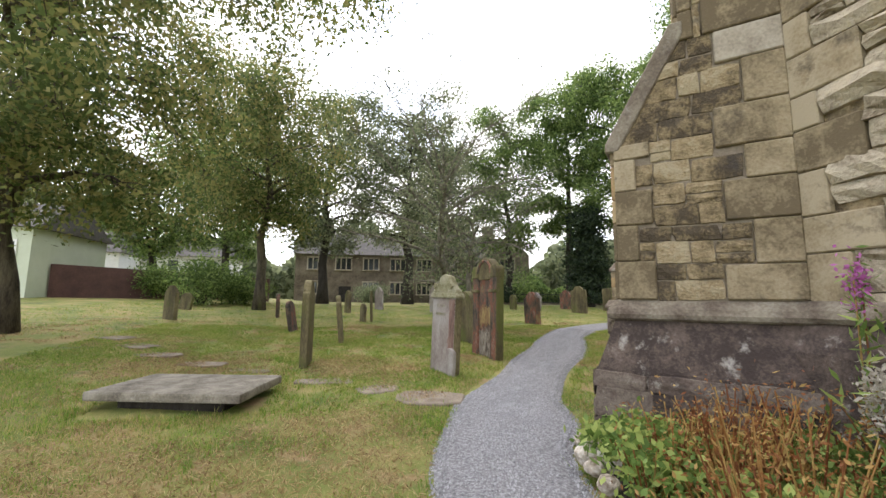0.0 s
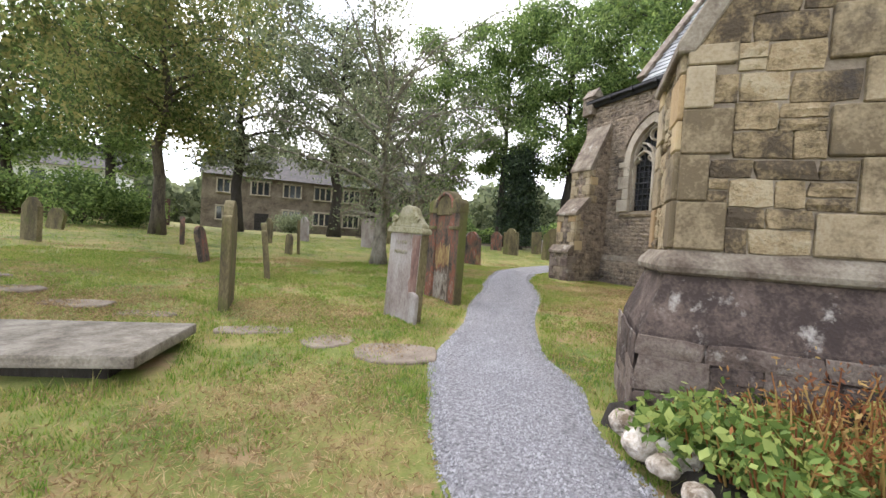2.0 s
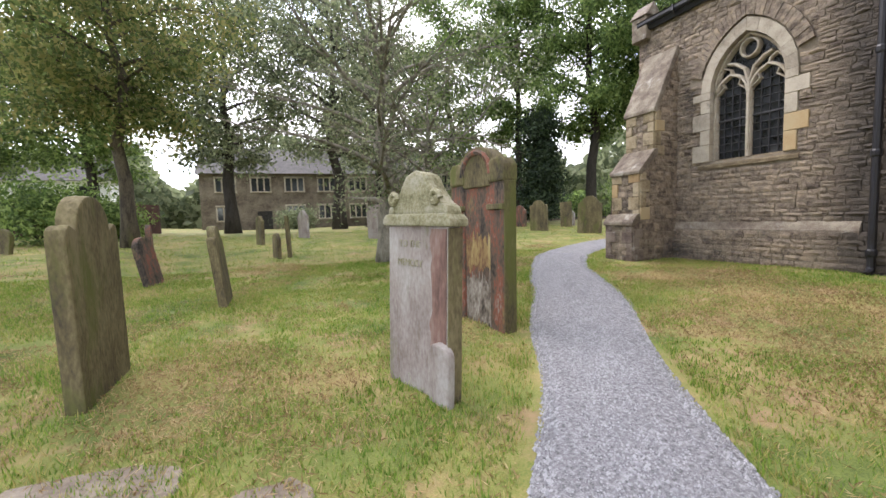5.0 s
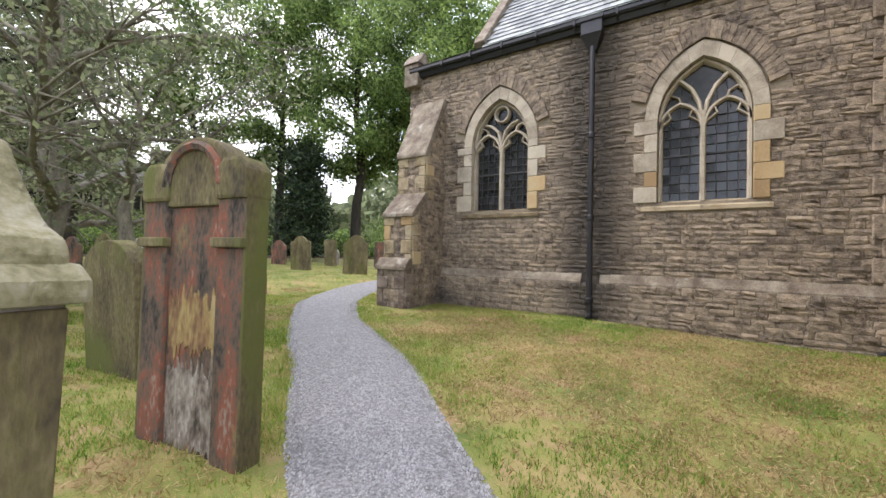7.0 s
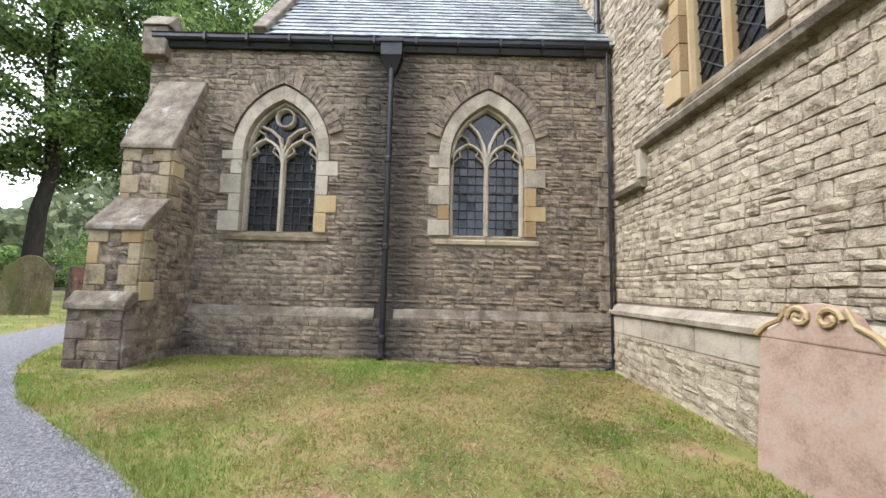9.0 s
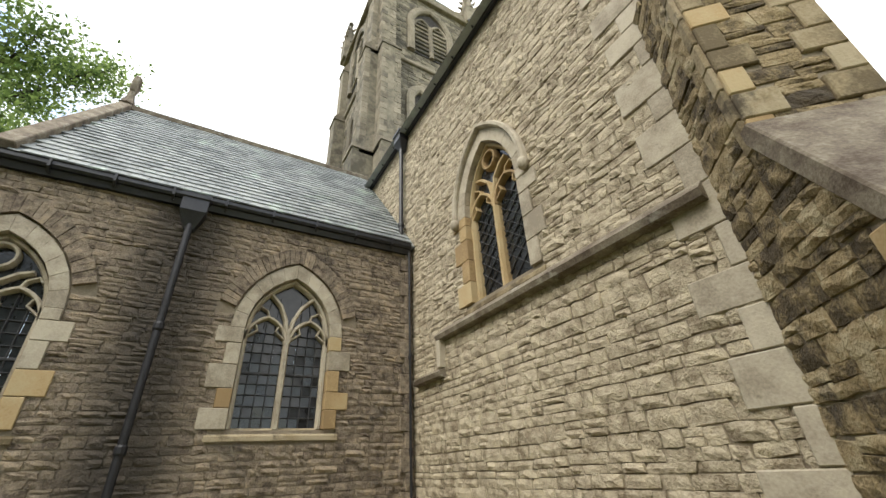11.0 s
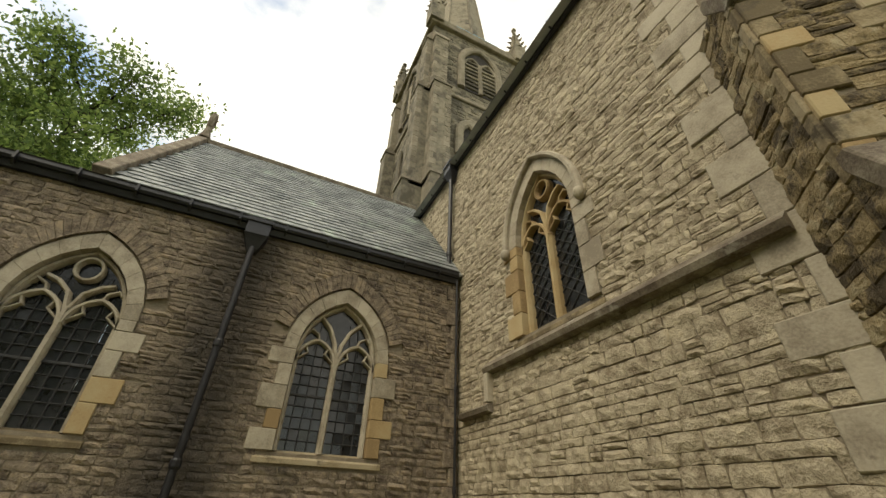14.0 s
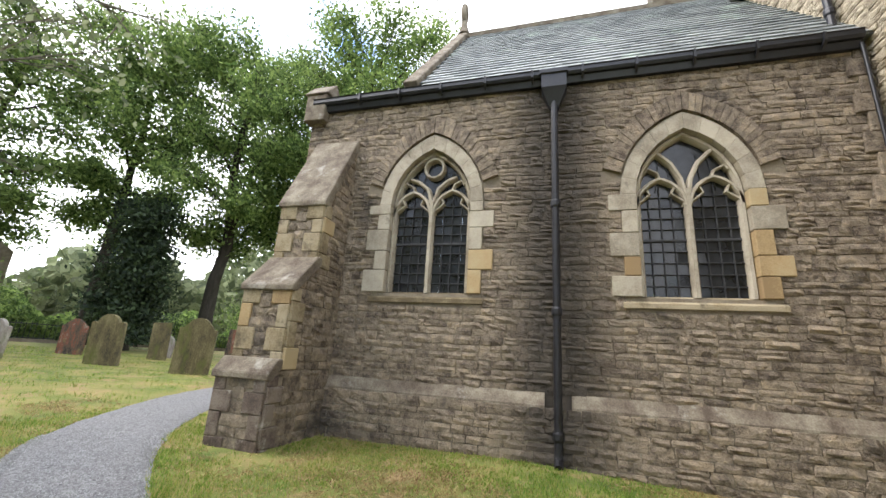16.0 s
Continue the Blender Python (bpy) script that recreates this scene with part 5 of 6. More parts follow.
for s in (-1, 1):
    bm = bmesh.new()
    slab_mesh(bm, [(s * 0.4 - 0.13, -0.2), (s * 0.4 + 0.13, -0.2), (s * 0.4 + 0.13, 1.86), (s * 0.4 - 0.13, 1.86)], 0.2, -0.04, 0.025)
    local_part("pilaster", bm, M_RED, r1, "red and black stained pilaster")
    bm = bmesh.new()
    slab_mesh(bm, [(s * 0.4 - 0.15, 1.84), (s * 0.4 + 0.15, 1.84), (s * 0.4 + 0.15, 2.05), (s * 0.4 + 0.08, 2.14), (s * 0.4 - 0.08, 2.14), (s * 0.4 - 0.15, 2.05)], 0.24, -0.06, 0.03)
    local_part("shoulder_block", bm, M_MOSSY, r1, "mossy scrolled shoulder")
    bm = bmesh.new()
    slab_mesh(bm, [(s * 0.4 - 0.15, 1.5), (s * 0.4 + 0.15, 1.5), (s * 0.4 + 0.15, 1.57), (s * 0.4 - 0.15, 1.57)], 0.07, -0.08, 0.012)
    local_part("capital", bm, M_MOSSY, r1, "worn capital")

for s in (-1, 1):
    bm = bmesh.new()
    slab_mesh(bm, [(s * 0.535 - 0.012, -0.2), (s * 0.535 + 0.012, -0.2), (s * 0.535 + 0.012, 1.85), (s * 0.535 - 0.012, 1.85)], 0.19, -0.035, 0.006)
    local_part("mossy_end", bm, M_MOSSY, r1, "end of the slab, green with moss")


def crust(name, z0, z1, mat, label, seed):
    """A ragged crust spread over the sunk panel."""
    rnd = random.Random(seed)
    n = 36
    rim = [(-0.25 + 0.5 * k / n, z0 + 0.12 * noise.noise((k * 0.3, seed, 0)) + rnd.uniform(-0.05, 0.05)) for k in range(n + 1)]
    rim += [(0.25 - 0.5 * k / n, z1 + 0.16 * noise.noise((k * 0.3, seed, 5)) + rnd.uniform(-0.07, 0.07)) for k in range(n + 1)]
    bm = bmesh.new()
    add_prism(bm, [(u, -0.005, z) for u, z in rim], (0, 0.012, 0))
    local_part(name, bm, mat, r1, label)


crust("lichen_crust", 0.74, 1.12, M_LICHEN, "yellow lichen over red stone", 3)
crust("grey_crust", 0.02, 0.62, M_CRUST, "flaking pale grey crust", 4)

GR = "headstones in the churchyard"
headstone((3.55, 11.3), 0.95, 1.5, 0.2, -80, "round", M_MOSSY, "rounded headstone green with moss", (2, -2), GR)
headstone((-0.72, 8.75), 0.95, 1.72, 0.14, -93, "shoulder", M_MOSSY, "tall narrow mossy headstone on the lawn", (0, 1), GR)
headstone((-0.02, 12.0), 0.8, 1.32, 0.13, -92, "shoulder", M_MOSSY, "leaning mossy headstone with pale lichen top", (6, -3), GR)
headstone((-1.6, 14.6), 0.7, 1.05, 0.12, -100, "round", M_RED, "small leaning red headstone", (10, 2), GR)
headstone((1.3, 18.5), 0.7, 1.35, 0.12, -95, "flat", M_MOSSY, "thin dark upright stone headstone", (2, 0), GR)
headstone((0.9, 18.2), 0.55, 0.8, 0.12, -75, "round", M_MOSSY, "short rounded mossy stone headstone", (0, 4), GR)
headstone((-6.3, 17.2), 0.7, 1.3, 0.15, -40, "ogee", M_MOSSY, "brown headstone with shaped top", (0, 1), GR)
headstone((-7.6, 22.5), 0.7, 0.85, 0.14, -30, "round", M_MOSSY, "low leaning headstone by the bushes", (0, 14), GR)
headstone((15.3, 23.6), 1.05, 1.8, 0.25, -62, "shoulder", M_MOSSY, "ornate dark headstone with carved head", (0, -2), GR)
headstone((15.9, 20.2), 1.2, 1.95, 0.2, -55, "ogee", M_MOSSY, "broad brown headstone with shaped top", (0, 2), GR)
headstone((8.3, 16.5), 0.85, 1.45, 0.16, -70, "ogee", M_RED, "dark red headstone with a carved shaped head by the path", (0, -3), GR)
for i, (x, y) in enumerate([(12.3, 27.5), (13.4, 26.0), (17.0, 28.0), (19.0, 25.5), (20.5, 27.0), (7.0, 27.0), (8.6, 29.0), (5.6, 24.0), (-3.0, 20.5), (0.3, 24.0), (2.4, 27.0), (22.0, 24.0)]):
    headstone((x, y), 0.75 + 0.1 * (i % 3), 1.1 + 0.2 * (i % 4), 0.15, -80 + 9 * (i % 4), ("round", "shoulder", "ogee", "flat")[i % 4], (M_MOSSY, M_GREY, M_RED)[i % 3], "weathered sandstone headstone standing in the lawn", (i % 3 - 1, (i * 5) % 7 - 3), GR)

# pink stone leaning on the nave wall
p1 = headstone((6.45, 3.62), 1.2, 1.3, 0.1, 180, "flat", M_PINK, "pink sandstone headstone leaning against the nave wall", (-5, 0), group="")
bm = bmesh.new()
slab_mesh(bm, [(-0.6, 1.27), (0.6, 1.27), (0.6, 1.36), (0.5, 1.36), (0.38, 1.42), (0.3, 1.54), (0.15, 1.62), (0, 1.64), (-0.15, 1.62), (-0.3, 1.54), (-0.38, 1.42), (-0.5, 1.36), (-0.6, 1.36)], 0.12, -0.01, 0.02)
local_part("scrolled_head", bm, M_PINK, p1, "shaped head")
for s in (-1, 1):
    bm = bmesh.new()
    add_tube(bm, [(s * (0.14 + 0.12 * math.cos(k * 0.65) * (1 - k / 15)), -0.03, 1.5 + 0.1 * math.sin(k * 0.65) * (1 - k / 15)) for k in range(12)], 0.026, 6)
    local_part("scroll", bm, M_GOLD, p1, "carved scroll")
    bm = bmesh.new()
    add_tube(bm, [(s * 0.62, -0.02, 1.3), (s * 0.5, -0.02, 1.4), (s * 0.36, -0.02, 1.46), (s * 0.27, -0.02, 1.6)], [0.035, 0.025, 0.025, 0.02], 6)
    local_part("edge_moulding", bm, M_GOLD, p1)

# ledger slab on low stone supports
lg = empty("ledger_slab", (-1.97, 6.43, 0), "large flat lichened grave slab on low stones", "grave slab")
LC = [(-3.1, 6.1), (-1.16, 5.53), (-0.84, 6.77), (-2.77, 7.3)]
bm = bmesh.new()
add_prism(bm, [(x, y, 0.19) for x, y in LC], (0, 0, 0.12))
bmesh.ops.recalc_face_normals(bm, faces=bm.faces)
bevelled(bm, 0.03, 2)
part("slab", bm, M_LEDGER, lg)
for a, b in ((0, 1), (1, 2), (2, 3), (3, 0)):
    c = Vector((-1.97, 6.43))
    p, q = Vector(LC[a]).lerp(c, 0.3), Vector(LC[b]).lerp(c, 0.3)
    nrm = (c - (p + q) / 2).normalized() * 0.14
    bm = bmesh.new()
    add_prism(bm, [(p.x, p.y, -0.1), (q.x, q.y, -0.1), (q.x + nrm.x, q.y + nrm.y, -0.1), (p.x + nrm.x, p.y + nrm.y, -0.1)], (0, 0, 0.29))
    # the near-black bark colour stands in for the shade under the slab
    part("support_stone", bevelled(bm, 0.02), M_BARKD, lg, "stone kerb under the slab, coloured dark for the shade there")

rnd = random.Random(3)
for i, (x, y, a, b, yaw) in enumerate([(1.3, 5.92, 0.56, 0.38, -20), (0.62, 6.5, 0.34, 0.27, 20), (-0.2, 7.1, 0.5, 0.2, -10), (-1.6, 8.2, 0.4, 0.2, -20), (-2.6, 8.9, 0.45, 0.25, -15), (-3.7, 9.9, 0.5, 0.3, -30), (-4.6, 11.0, 0.5, 0.3, -30), (-5.6, 12.2, 0.5, 0.35, -30)]):
    bm = bmesh.new()
    pts = []
    for k in range(10):
        t = k * 0.6283
        r = (abs(math.cos(t)) ** 4 + abs(math.sin(t)) ** 4) ** -0.25 * rnd.uniform(0.88, 1.06)
        pts.append((a * r * math.cos(t), b * r * math.sin(t), -0.05))
    add_prism(bm, pts, (0, 0, 0.1))
    bmesh.ops.recalc_face_normals(bm, faces=bm.faces)
    bevelled(bm, 0.015)
    f = part("flagstone", bm, M_FLAG)
    f.matrix_basis = pose(x, y, gz(x, y) - 0.025, rnd.uniform(-1, 1), rnd.uniform(-1, 1), yaw)
    tagged(f, "worn brown flagstone sunk in the grass", "flagstone", "flagstones across the lawn")

# ---------------------------------------------------------------- planted bed by the buttress
for i, (x, y, s) in enumerate([(2.28, 3.42, 0.13), (2.12, 3.2, 0.12), (2.42, 3.2, 0.17), (2.22, 2.98, 0.13), (2.02, 2.95, 0.09), (2.72, 2.85, 0.15), (2.5, 2.98, 0.12), (1.95, 2.7, 0.08)]):
    bm = bmesh.new()
    bmesh.ops.create_icosphere(bm, subdivisions=3, radius=s)
    for v in bm.verts:
        q = v.co.copy()
        v.co *= 1 + 0.35 * noise.noise(q * 7 + Vector((i * 3.1, 0, 0))) + 0.14 * noise.noise(q * 22 + Vector((i, 4, 0)))
        v.co.z *= 0.8
    rk = part("rock", bm, M_ROCK, smooth=False)
    rk.matrix_basis = pose(x, y, 0.13 + s * 0.45, 0, 0, i * 50)
    tagged(rk, "rough whitish rock edging the planted bed", "rock", "rocks edging the bed")


def in_bed(x, y):
    return y < 3.5 and x + y < 5.8 and x > 1.62 + 0.33 * max(0, y - 1.4) and x < 3.55


def bz(x, y):
    return gz(x, y) + 0.16 * smooth(1.6, 2.2, x)


def plant(at, h, n, leaf, size, label, seed, stems=6, top=None, top_n=0, w=0.22, slim=0.45):
    x, y = at
    ob = empty("bed_plant", (x, y, bz(x, y)), label, "plant", "plants in the bed")
    rnd = random.Random(seed)
    rng = np.random.default_rng(seed)
    bm = bmesh.new()
    pts, tips = [], []
    for i in range(stems):
        a = rnd.uniform(0, 6.28)
        q = Vector((x + math.cos(a) * w * rnd.uniform(0.3, 1), y + math.sin(a) * w * rnd.uniform(0.3, 1), bz(x, y) + h * rnd.uniform(0.7, 1)))
        add_tube(bm, [(x + 0.03 * math.cos(a), y + 0.03 * math.sin(a), bz(x, y) - 0.02), q], [0.008, 0.004], 4)
        pts += [Vector((x, y, bz(x, y))).lerp(q, t) for t in (0.3, 0.5, 0.7, 0.85, 1.0)]
        tips.append(q)
    part("stems", bm, L_STRAW, ob)
    c = np.array([tuple(p) for p in pts])[rng.integers(0, len(pts), n)] + rng.normal(size=(n, 3)) * np.array([w * 0.4, w * 0.4, h * 0.08])
    c[:, 2] = np.maximum(c[:, 2], bz(x, y) + 0.02)
    quads_ob("leaves", c, size, leaf, ob, seed, slim=slim)
    if top:
        c = np.array([tuple(p) for p in tips])[rng.integers(0, len(tips), top_n)] + rng.normal(size=(top_n, 3)) * np.array([0.035, 0.035, 0.09])
        quads_ob("flower_head", c, 0.022, top, ob, seed + 1)
    return ob


gx2, gy2 = axis(1.55, 3.9, 0, 9, 0.12, 1), axis(-2, 3.8, -9, 9, 0.12, 1)
V = [(x, y, (bz(x, y) + 0.03 * noise.noise((x * 5, y * 5, 1))) if in_bed(x, y) or (x + y > 5.5 and x > 2.5) else gz(x, y) - 0.06) for y in gy2 for x in gx2]
F = [(j * len(gx2) + i, j * len(gx2) + i + 1, (j + 1) * len(gx2) + i + 1, (j + 1) * len(gx2) + i) for j in range(len(gy2) - 1) for i in range(len(gx2) - 1) if V[j * len(gx2) + i][0] + V[j * len(gx2) + i][1] < 6.4]
tagged(mesh_ob("bed_soil", V, F, M_BARKD, smooth=True), "raised bed of dark soil by the buttress", "soil", kind="structure")
rnd = random.Random(17)
count = 0
while count < 150:
    x, y = rnd.uniform(1.6, 3.6), rnd.uniform(-0.6, 3.5)
    if not in_bed(x, y):
        continue
    count += 1
    k = rnd.random()
    dry = noise.noise((x * 1.3, y * 1.3, 2.0)) > -0.05
    if dry and k < 0.5:
        plant((x, y), rnd.uniform(0.4, 0.85), 240, L_STRAW, 0.02, "dry russet stems in the bed", 200 + count, stems=9, w=0.36, slim=0.35)
    else:
        plant((x, y), rnd.uniform(0.25, 0.5), 170, L_PLANT, rnd.uniform(0.025, 0.048), "low leafy green plant in the bed", 200 + count, w=0.24, slim=0.6)
for i, (x, y, h) in enumerate([(3.1, 1.55, 0.95), (2.75, 1.2, 0.85), (3.25, 1.1, 1.05), (2.9, 0.6, 0.9)]):
    plant((x, y), h, 160, L_PLANT, 0.07, "tall leafy weed with pale feathery seed heads", 400 + i, stems=7, top=L_PALE, top_n=1100, w=0.2, slim=0.2)
plant((3.3, 1.9, )[:2], 1.9, 120, L_PLANT, 0.06, "tall stem with a pink flower spike", 410, stems=2, top=L_PINK, top_n=160, w=0.1, slim=0.2)

# ---------------------------------------------------------------- houses and boundary
house = empty("manor_house", (10, 54, 0), "old grey stone manor house with mullioned windows", "house")
HP = Plane((24, 50.5), (-1, 0.1))
HP.n = Vector((-0.1, -1, 0)).normalized()
HB = 0.9
bm = bmesh.new()
add_prism(bm, [HP.at(0, HB - 1, -8), HP.at(30, HB - 1, -8), HP.at(30, HB - 1, 0), HP.at(0, HB - 1, 0)], (0, 0, 7.2))
part("wall", bm, M_HOUSE, house)
bm = bmesh.new()
add_prism(bm, [HP.at(-0.3, HB + 6.2, 0.4), HP.at(-0.3, HB + 6.2, -8.4), HP.at(-0.3, HB + 9.6, -4)], HP.u * 30.6)
part("roof", bm, M_TILE, house)
for k in (3, 14, 26):
    bm = bmesh.new()
    add_prism(bm, [HP.at(k, HB + 8, -3.2), HP.at(k + 1.4, HB + 8, -3.2), HP.at(k + 1.4, HB + 8, -4.6), HP.at(k, HB + 8, -4.6)], (0, 0, 3.2))
    part("chimney", bm, M_HOUSE, house)
bm = bmesh.new()
add_prism(bm, [HP.at(0, HB - 1, 3), HP.at(6, HB - 1, 3), HP.at(6, HB + 6.4, 3), HP.at(3, HB + 8.8, 3), HP.at(0, HB + 6.4, 3)], -HP.n * 4)
part("gabled_wing", bm, M_HOUSE, house)
for lv in (0, 1):
    for k in range(8):
        u, z, d = 2.0 + k * 3.5, HB + 1.1 + lv * 3.1, 3.0 if k == 0 else 0
        if lv == 0 and k in (2, 6):
            bm = bmesh.new()
            add_prism(bm, [HP.at(u, HB - 0.3, d + 0.01), HP.at(u + 1.5, HB - 0.3, d + 0.01), HP.at(u + 1.5, HB + 2.1, d + 0.01), HP.at(u, HB + 2.1, d + 0.01)], HP.n * 0.03)
            part("doorway", bm, M_LOUVRE, house, "dark doorway")
            continue
        bm = bmesh.new()
        add_prism(bm, [HP.at(u, z, d + 0.01), HP.at(u + 2, z, d + 0.01), HP.at(u + 2, z + 1.6, d + 0.01), HP.at(u, z + 1.6, d + 0.01)], HP.n * 0.02)
        w = part("window", bm, M_PANE, house)
        bm = bmesh.new()
        for q in range(4):
            sweep(bm, HP, [(u + q * 0.667, z), (u + q * 0.667, z + 1.6)], 0.16, d, d + 0.1)
        sweep(bm, HP, [(u - 0.1, z), (u + 2.1, z)], 0.18, d, d + 0.14)
        sweep(bm, HP, [(u - 0.1, z + 1.6), (u + 2.1, z + 1.6)], 0.2, d, d + 0.16)
        part("window_frame", bm, M_DRESSED, w)

# low rendered house, brick wall and roofs to the west
gh = empty("rendered_house", (-20, 27, 0), "pale green rendered house with slate roof", "house")
GB = gz(-20, 27)
bm = bmesh.new()
add_box(bm, (-25, 26.0, GB - 1), (-16.3, 33, GB + 3.6))
part("wall", bm, M_RENDER, gh)
bm = bmesh.new()
add_prism(bm, [(-25.3, 25.7, GB + 3.6), (-25.3, 33.3, GB + 3.6), (-25.3, 29.5, GB + 5.6)], (9.3, 0, 0))
part("roof", bm, M_TILE, gh)
bm = bmesh.new()
add_box(bm, (-17.9, 25.96, GB + 1.7), (-17.0, 25.99, GB + 2.8))
w = part("window", bm, M_PANE, gh)
bm = bmesh.new()
for lo, hi in (((-18.0, 25.92, GB + 1.6), (-17.9, 26, GB + 2.9)), ((-17.0, 25.92, GB + 1.6), (-16.9, 26, GB + 2.9)), ((-17.9, 25.92, GB + 2.8), (-17, 26, GB + 2.9)), ((-17.9, 25.9, GB + 1.6), (-17, 26, GB + 1.7)), ((-17.9, 25.94, GB + 2.22), (-17, 26, GB + 2.28))):
    add_box(bm, lo, hi)
part("window_frame", bm, M_WHITE, w)
for i, (x, y, w2, h2) in enumerate([(-27, 48, 9, 4.2), (-17, 52, 8, 4.6), (-38, 46, 10, 4.5)]):
    c2 = empty("cottage", (x, y, gz(x, y)), "white-walled cottage with a grey tiled roof", "house", "cottages beyond the wall")
    b2 = gz(x, y)
    bm = bmesh.new()
    add_box(bm, (x - w2 / 2, y, b2 - 1), (x + w2 / 2, y + 6, b2 + h2))
    part("wall", bm, M_WHITE, c2)
    bm = bmesh.new()
    add_prism(bm, [(x - w2 / 2 - 0.3, y - 0.4, b2 + h2 - 0.1), (x - w2 / 2 - 0.3, y + 6.4, b2 + h2 - 0.1), (x - w2 / 2 - 0.3, y + 3, b2 + h2 + 2.4)], (w2 + 0.6, 0, 0))
    part("roof", bm, M_TILE, c2)
    bm = bmesh.new()
    add_box(bm, (x + w2 / 2 - 1.4, y + 2.5, b2 + h2 + 1), (x + w2 / 2 - 0.5, y + 3.5, b2 + h2 + 3.4))
    part("chimney", bm, M_HOUSE, c2)
    for q in (-0.25, 0.25):
        bm = bmesh.new()
        add_box(bm, (x + q * w2 - 0.5, y - 0.03, b2 + h2 - 1.7), (x + q * w2 + 0.5, y - 0.005, b2 + h2 - 0.6))
        part("window", bm, M_PANE, c2)
bm = bmesh.new()
for k in range(6):
    x0, x1 = -16.2 + k * 1.7, -16.2 + (k + 1) * 1.7
    y0, y1 = 27.5 + k * 1.5, 27.5 + (k + 1) * 1.5
    add_prism(bm, [(x0, y0, gz(x0, y0) - 0.3), (x1, y1, gz(x1, y1) - 0.3), (x1, y1 + 0.3, gz(x1, y1) - 0.3), (x0, y0 + 0.3, gz(x0, y0) - 0.3)], (0, 0, 2.2))
tagged(part("wall_boundary", bm, M_BRICK), "dark red brick boundary wall of the churchyard", "wall", kind="structure")

# dark railings on the north-east side
fence = empty("railings", (12, 41, 0), "dark iron railings along the churchyard edge", "railings")
fa, fb = Vector((9, 41.5)), Vector((40, 30))
ln = (fb - fa).length
for z in (0.25, 1.05):
    bm = bmesh.new()
    pts = [fa.lerp(fb, k / 12) for k in range(13)]
    add_tube(bm, [(p.x, p.y, gz(p.x, p.y) + z) for p in pts], 0.025, 5)
    part("rail", bm, M_IRON, fence)
bme = bpy.data.meshes.new("bar")
bb = bmesh.new()
add_tube(bb, [(0, 0, -0.1), (0, 0, 1.15), (0, 0, 1.28)], [0.016, 0.016, 0.003], 5)
bb.to_mesh(bme), bb.free()
bme.materials.append(M_IRON)
for k in range(int(ln / 0.22)):
    p = fa.lerp(fb, k * 0.22 / ln)
    b2 = new("bar", bme)
    b2.parent = fence
    b2.matrix_basis = Matrix.Translation((p.x - 12, p.y - 41, gz(p.x, p.y)))
bm = bmesh.new()
add_prism(bm, [(fa.x, fa.y - 0.2, 0.5), (fb.x, fb.y - 0.2, 0.5), (fb.x, fb.y + 0.2, 0.5), (fa.x, fa.y + 0.2, 0.5)], (0, 0, 0.68))
part("kerb_wall", bm, M_HOUSE, fence, "low stone kerb wall")

# small white car parked by the house
car = empty("parked_car", (16, 44, 0), "small white car parked by the house", "car")
CB = gz(16, 44)
bm = bmesh.new()
add_prism(bm, [(14.4, 43.2, CB + 0.35), (17.8, 43.2, CB + 0.35), (17.9, 43.2, CB + 0.8), (17.0, 43.2, CB + 0.95), (16.4, 43.2, CB + 1.42), (15.0, 43.2, CB + 1.45), (14.4, 43.2, CB + 0.95)], (0, 1.6, 0))
part("body", bevelled(bm, 0.06, 2), M_WHITE, car)
bm = bmesh.new()
add_prism(bm, [(15.0, 43.18, CB + 0.95), (16.8, 43.18, CB + 0.95), (16.35, 43.18, CB + 1.34), (15.1, 43.18, CB + 1.36)], (0, 0.05, 0))
part("side_window", bm, M_PANE, car)
for x in (15.1, 17.2):
    for y in (43.25, 44.6):
        bm = bmesh.new()
        add_tube(bm, [(x, y, CB + 0.3), (x, y + 0.18, CB + 0.3)], 0.31, 14)
        part("wheel", bm, M_IRON, car)

# ---------------------------------------------------------------- grass and gravel
rng = np.random.default_rng(21)


def allowed(x, y):
    if on_path(x, y, -0.03) or in_bed(x, y):
        return False
    if x > 11.0 and y < 13.2 or y < 3.35 and x > 3.6 or (x + y < 8.0 and y - x < 1.05 and x + y > 6.1 and x > 2.2):
        return False
    if 9.45 < x < 11.2 and 11.85 < y < 12.9:
        return False
    return not (-3.0 < x < -0.95 and 5.7 < y < 7.2)


WORN = [(-0.9, 3.3, 1.5), (-3.4, 3.4, 1.6), (0.1, 5.0, 0.7), (7.6, 6.4, 2.0), (5.4, 5.6, 1.2), (9.4, 5.0, 1.3), (0.2, 8.3, 1.0), (-3.0, 9.0, 1.4), (9.0, 9.4, 1.2)]


def dry(x, y):
    """How worn and strawy the lawn is at a place."""
    d = 0.55 * noise.noise((x * 0.55, y * 0.55, 12)) + 0.4 * noise.noise((x * 1.9, y * 1.9, 2)) + 0.3 * noise.noise((x * 6, y * 6, 4))
    return d + sum(0.75 * math.exp(-((x - a) ** 2 + (y - b) ** 2) / (r * r)) for a, b, r in WORN)


